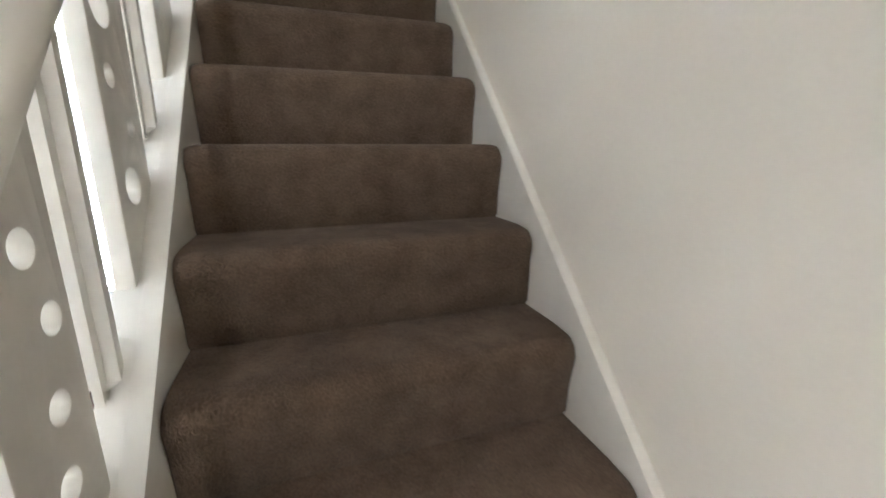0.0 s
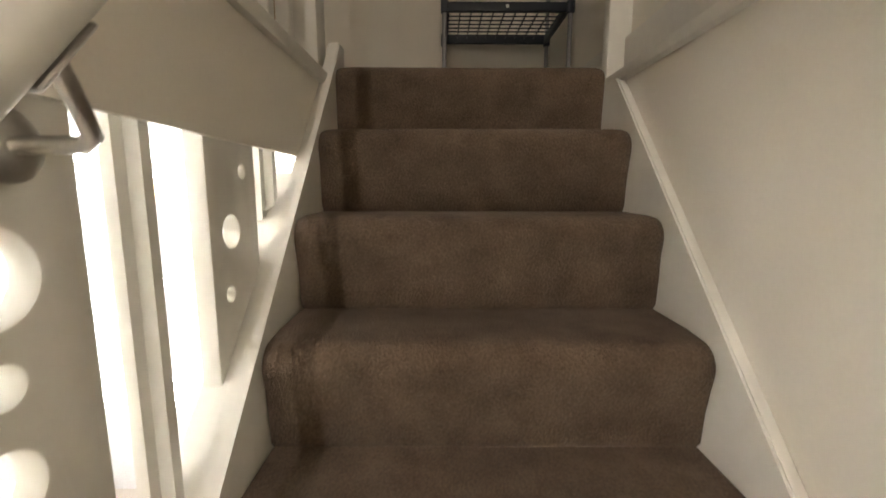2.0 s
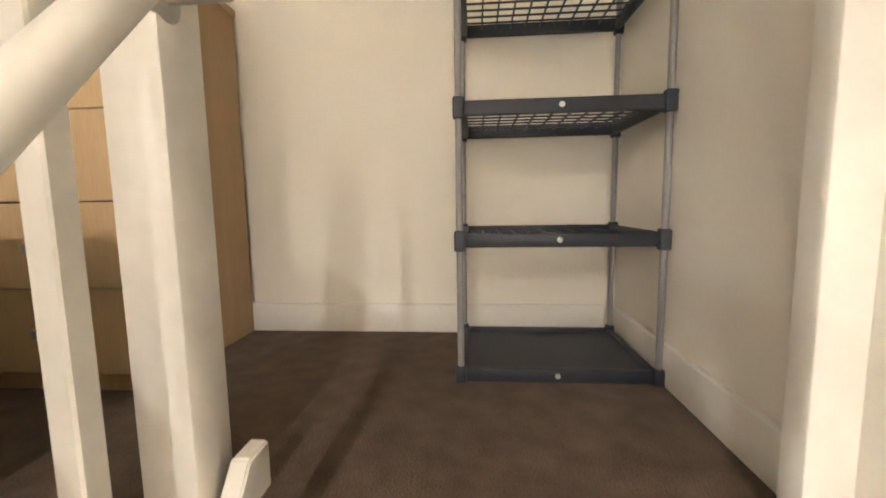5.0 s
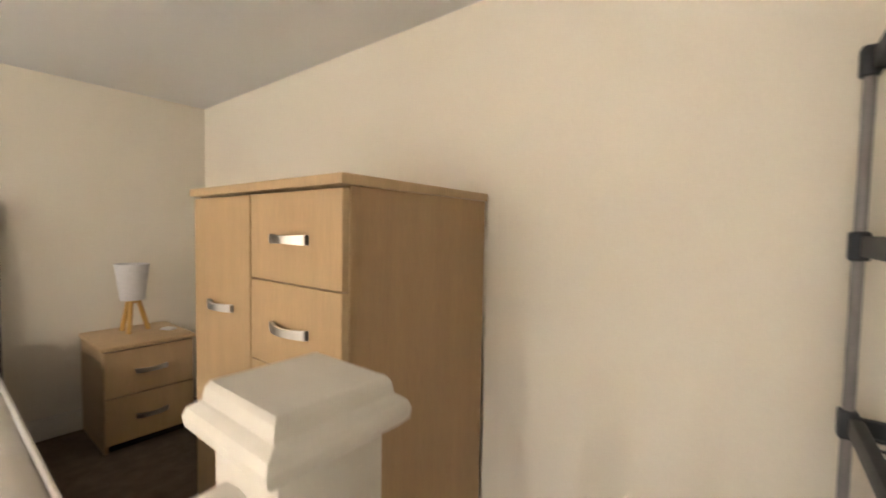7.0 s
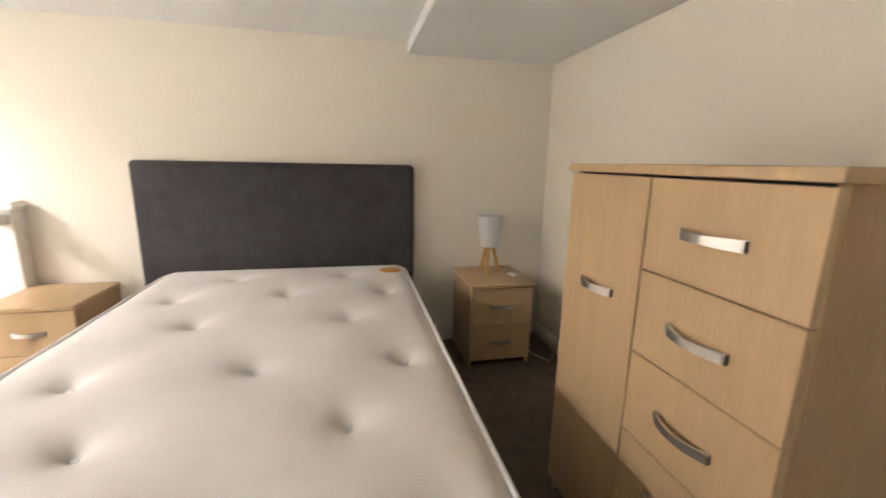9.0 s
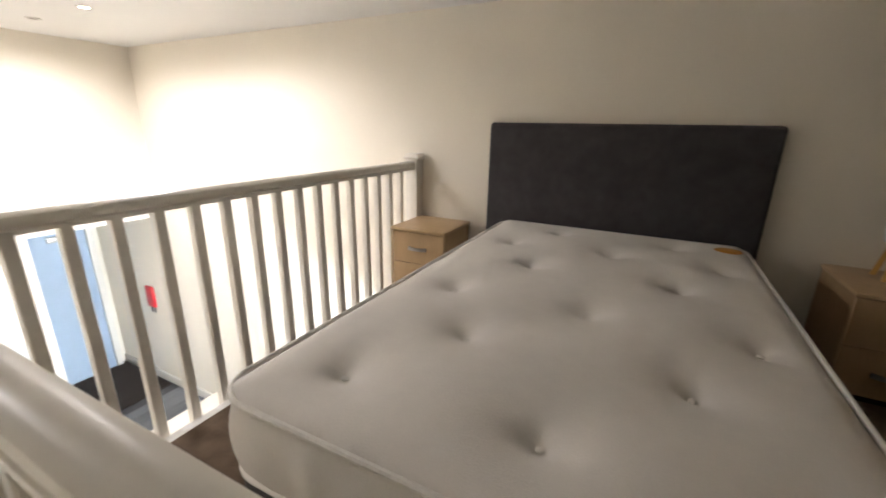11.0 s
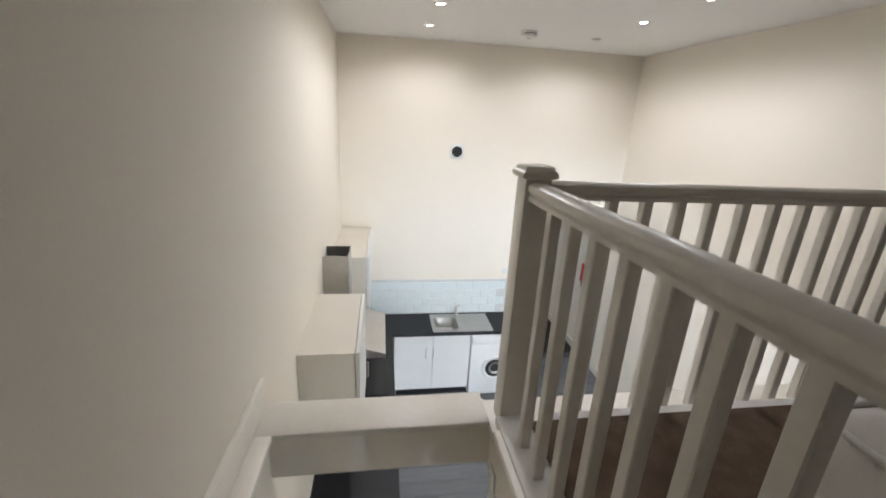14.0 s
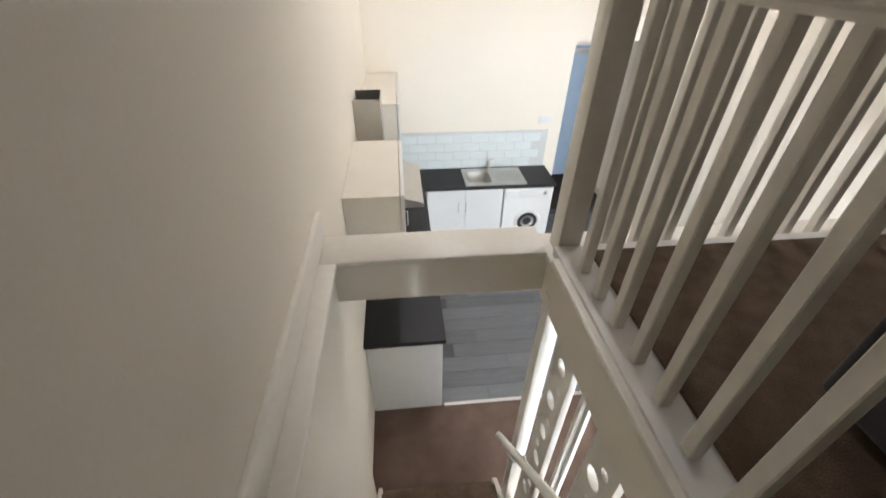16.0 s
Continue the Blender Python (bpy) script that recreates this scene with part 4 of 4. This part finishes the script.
# ---- lower room under the deck ----
rad = root("radiator", "white panel radiator below the street window", "radiator")
ra, rb_ = -1.86, -0.42
part("front_panel", boxes((ra, rb_, 0.875, 0.885, -1.985, -1.51), bevel=0.004), M_RAD, rad)
part("top_grille", boxes((ra, rb_, 0.875, 0.94, -1.51, -1.50), bevel=0.003, seg=1), M_RAD, rad)
part("back_panel", boxes((ra, rb_, 0.925, 0.94, -1.985, -1.51), bevel=0.003, seg=1), M_RAD, rad)
part("pipe", tube([(ra + 0.02, 0.905, -1.97), (ra + 0.02, 0.905, GROUND)], 0.008, 10), M_CHROME, rad)
part("valve", lathe([(0.0, -2.0), (0.018, -2.0), (0.02, -1.96), (0.012, -1.95), (0.0, -1.95)], 16, ra - 0.02, 0.905), M_WHITEPL, rad)
sofa = root("armchair", "dark blue leather armchair in the lower room", "armchair")
part("seat", boxes((-2.25, -1.50, -0.50, 0.14, GROUND + 0.10, GROUND + 0.42), bevel=0.04, seg=3), M_SOFA, sofa)
for a, b in ((0.14, 0.33), (-0.69, -0.50)):
    arm = part("arm", boxes((-2.28, -1.42, a, b, GROUND + 0.05, GROUND + 0.595), bevel=0.035, seg=3), M_SOFA, sofa)
    part("seam", boxes((-1.424, -1.415, a + 0.012, b - 0.012, GROUND + 0.455, GROUND + 0.463), bevel=0.003, seg=1), M_SOFA, arm)
part("backrest", boxes((-2.37, -2.22, -0.66, 0.30, GROUND + 0.05, GROUND + 0.85), bevel=0.04, seg=3), M_SOFA, sofa)
part("base", boxes((-2.30, -1.50, -0.66, 0.30, GROUND, GROUND + 0.08)), M_BLACK, sofa)

# ---- vinyl planks ----
PW, PL = 0.152, 0.92
bm = boxes((-PL / 2 + 0.001, PL / 2 - 0.001, -PW / 2 + 0.001, PW / 2 - 0.001, -0.006, 0), bevel=0.0012, seg=1)
plank_me = bpy.data.meshes.new("plank")
bm.to_mesh(plank_me)
bm.free()
plank_me.materials.append(M_PLANK)
kf = bpy.data.objects["floor_kitchen"]
y = -2.555 - PW / 2
row = 0
while y > SOUTH - 0.3:
    x = EAST - PL / 2 - (0.0, 0.46, 0.23, 0.69)[row % 4]
    while x > WEST - 0.4:
        pl = new("plank", plank_me)
        pl.parent = kf
        lo = max(x - PL / 2, WEST - 0.1)
        cut = (x + PL / 2 - lo) / PL
        pl.matrix_basis = pose(x + PL / 2 - cut * PL / 2, y, GROUND) @ Matrix.Diagonal((cut, 1, 1, 1))
        x -= PL
    y -= PW
    row += 1
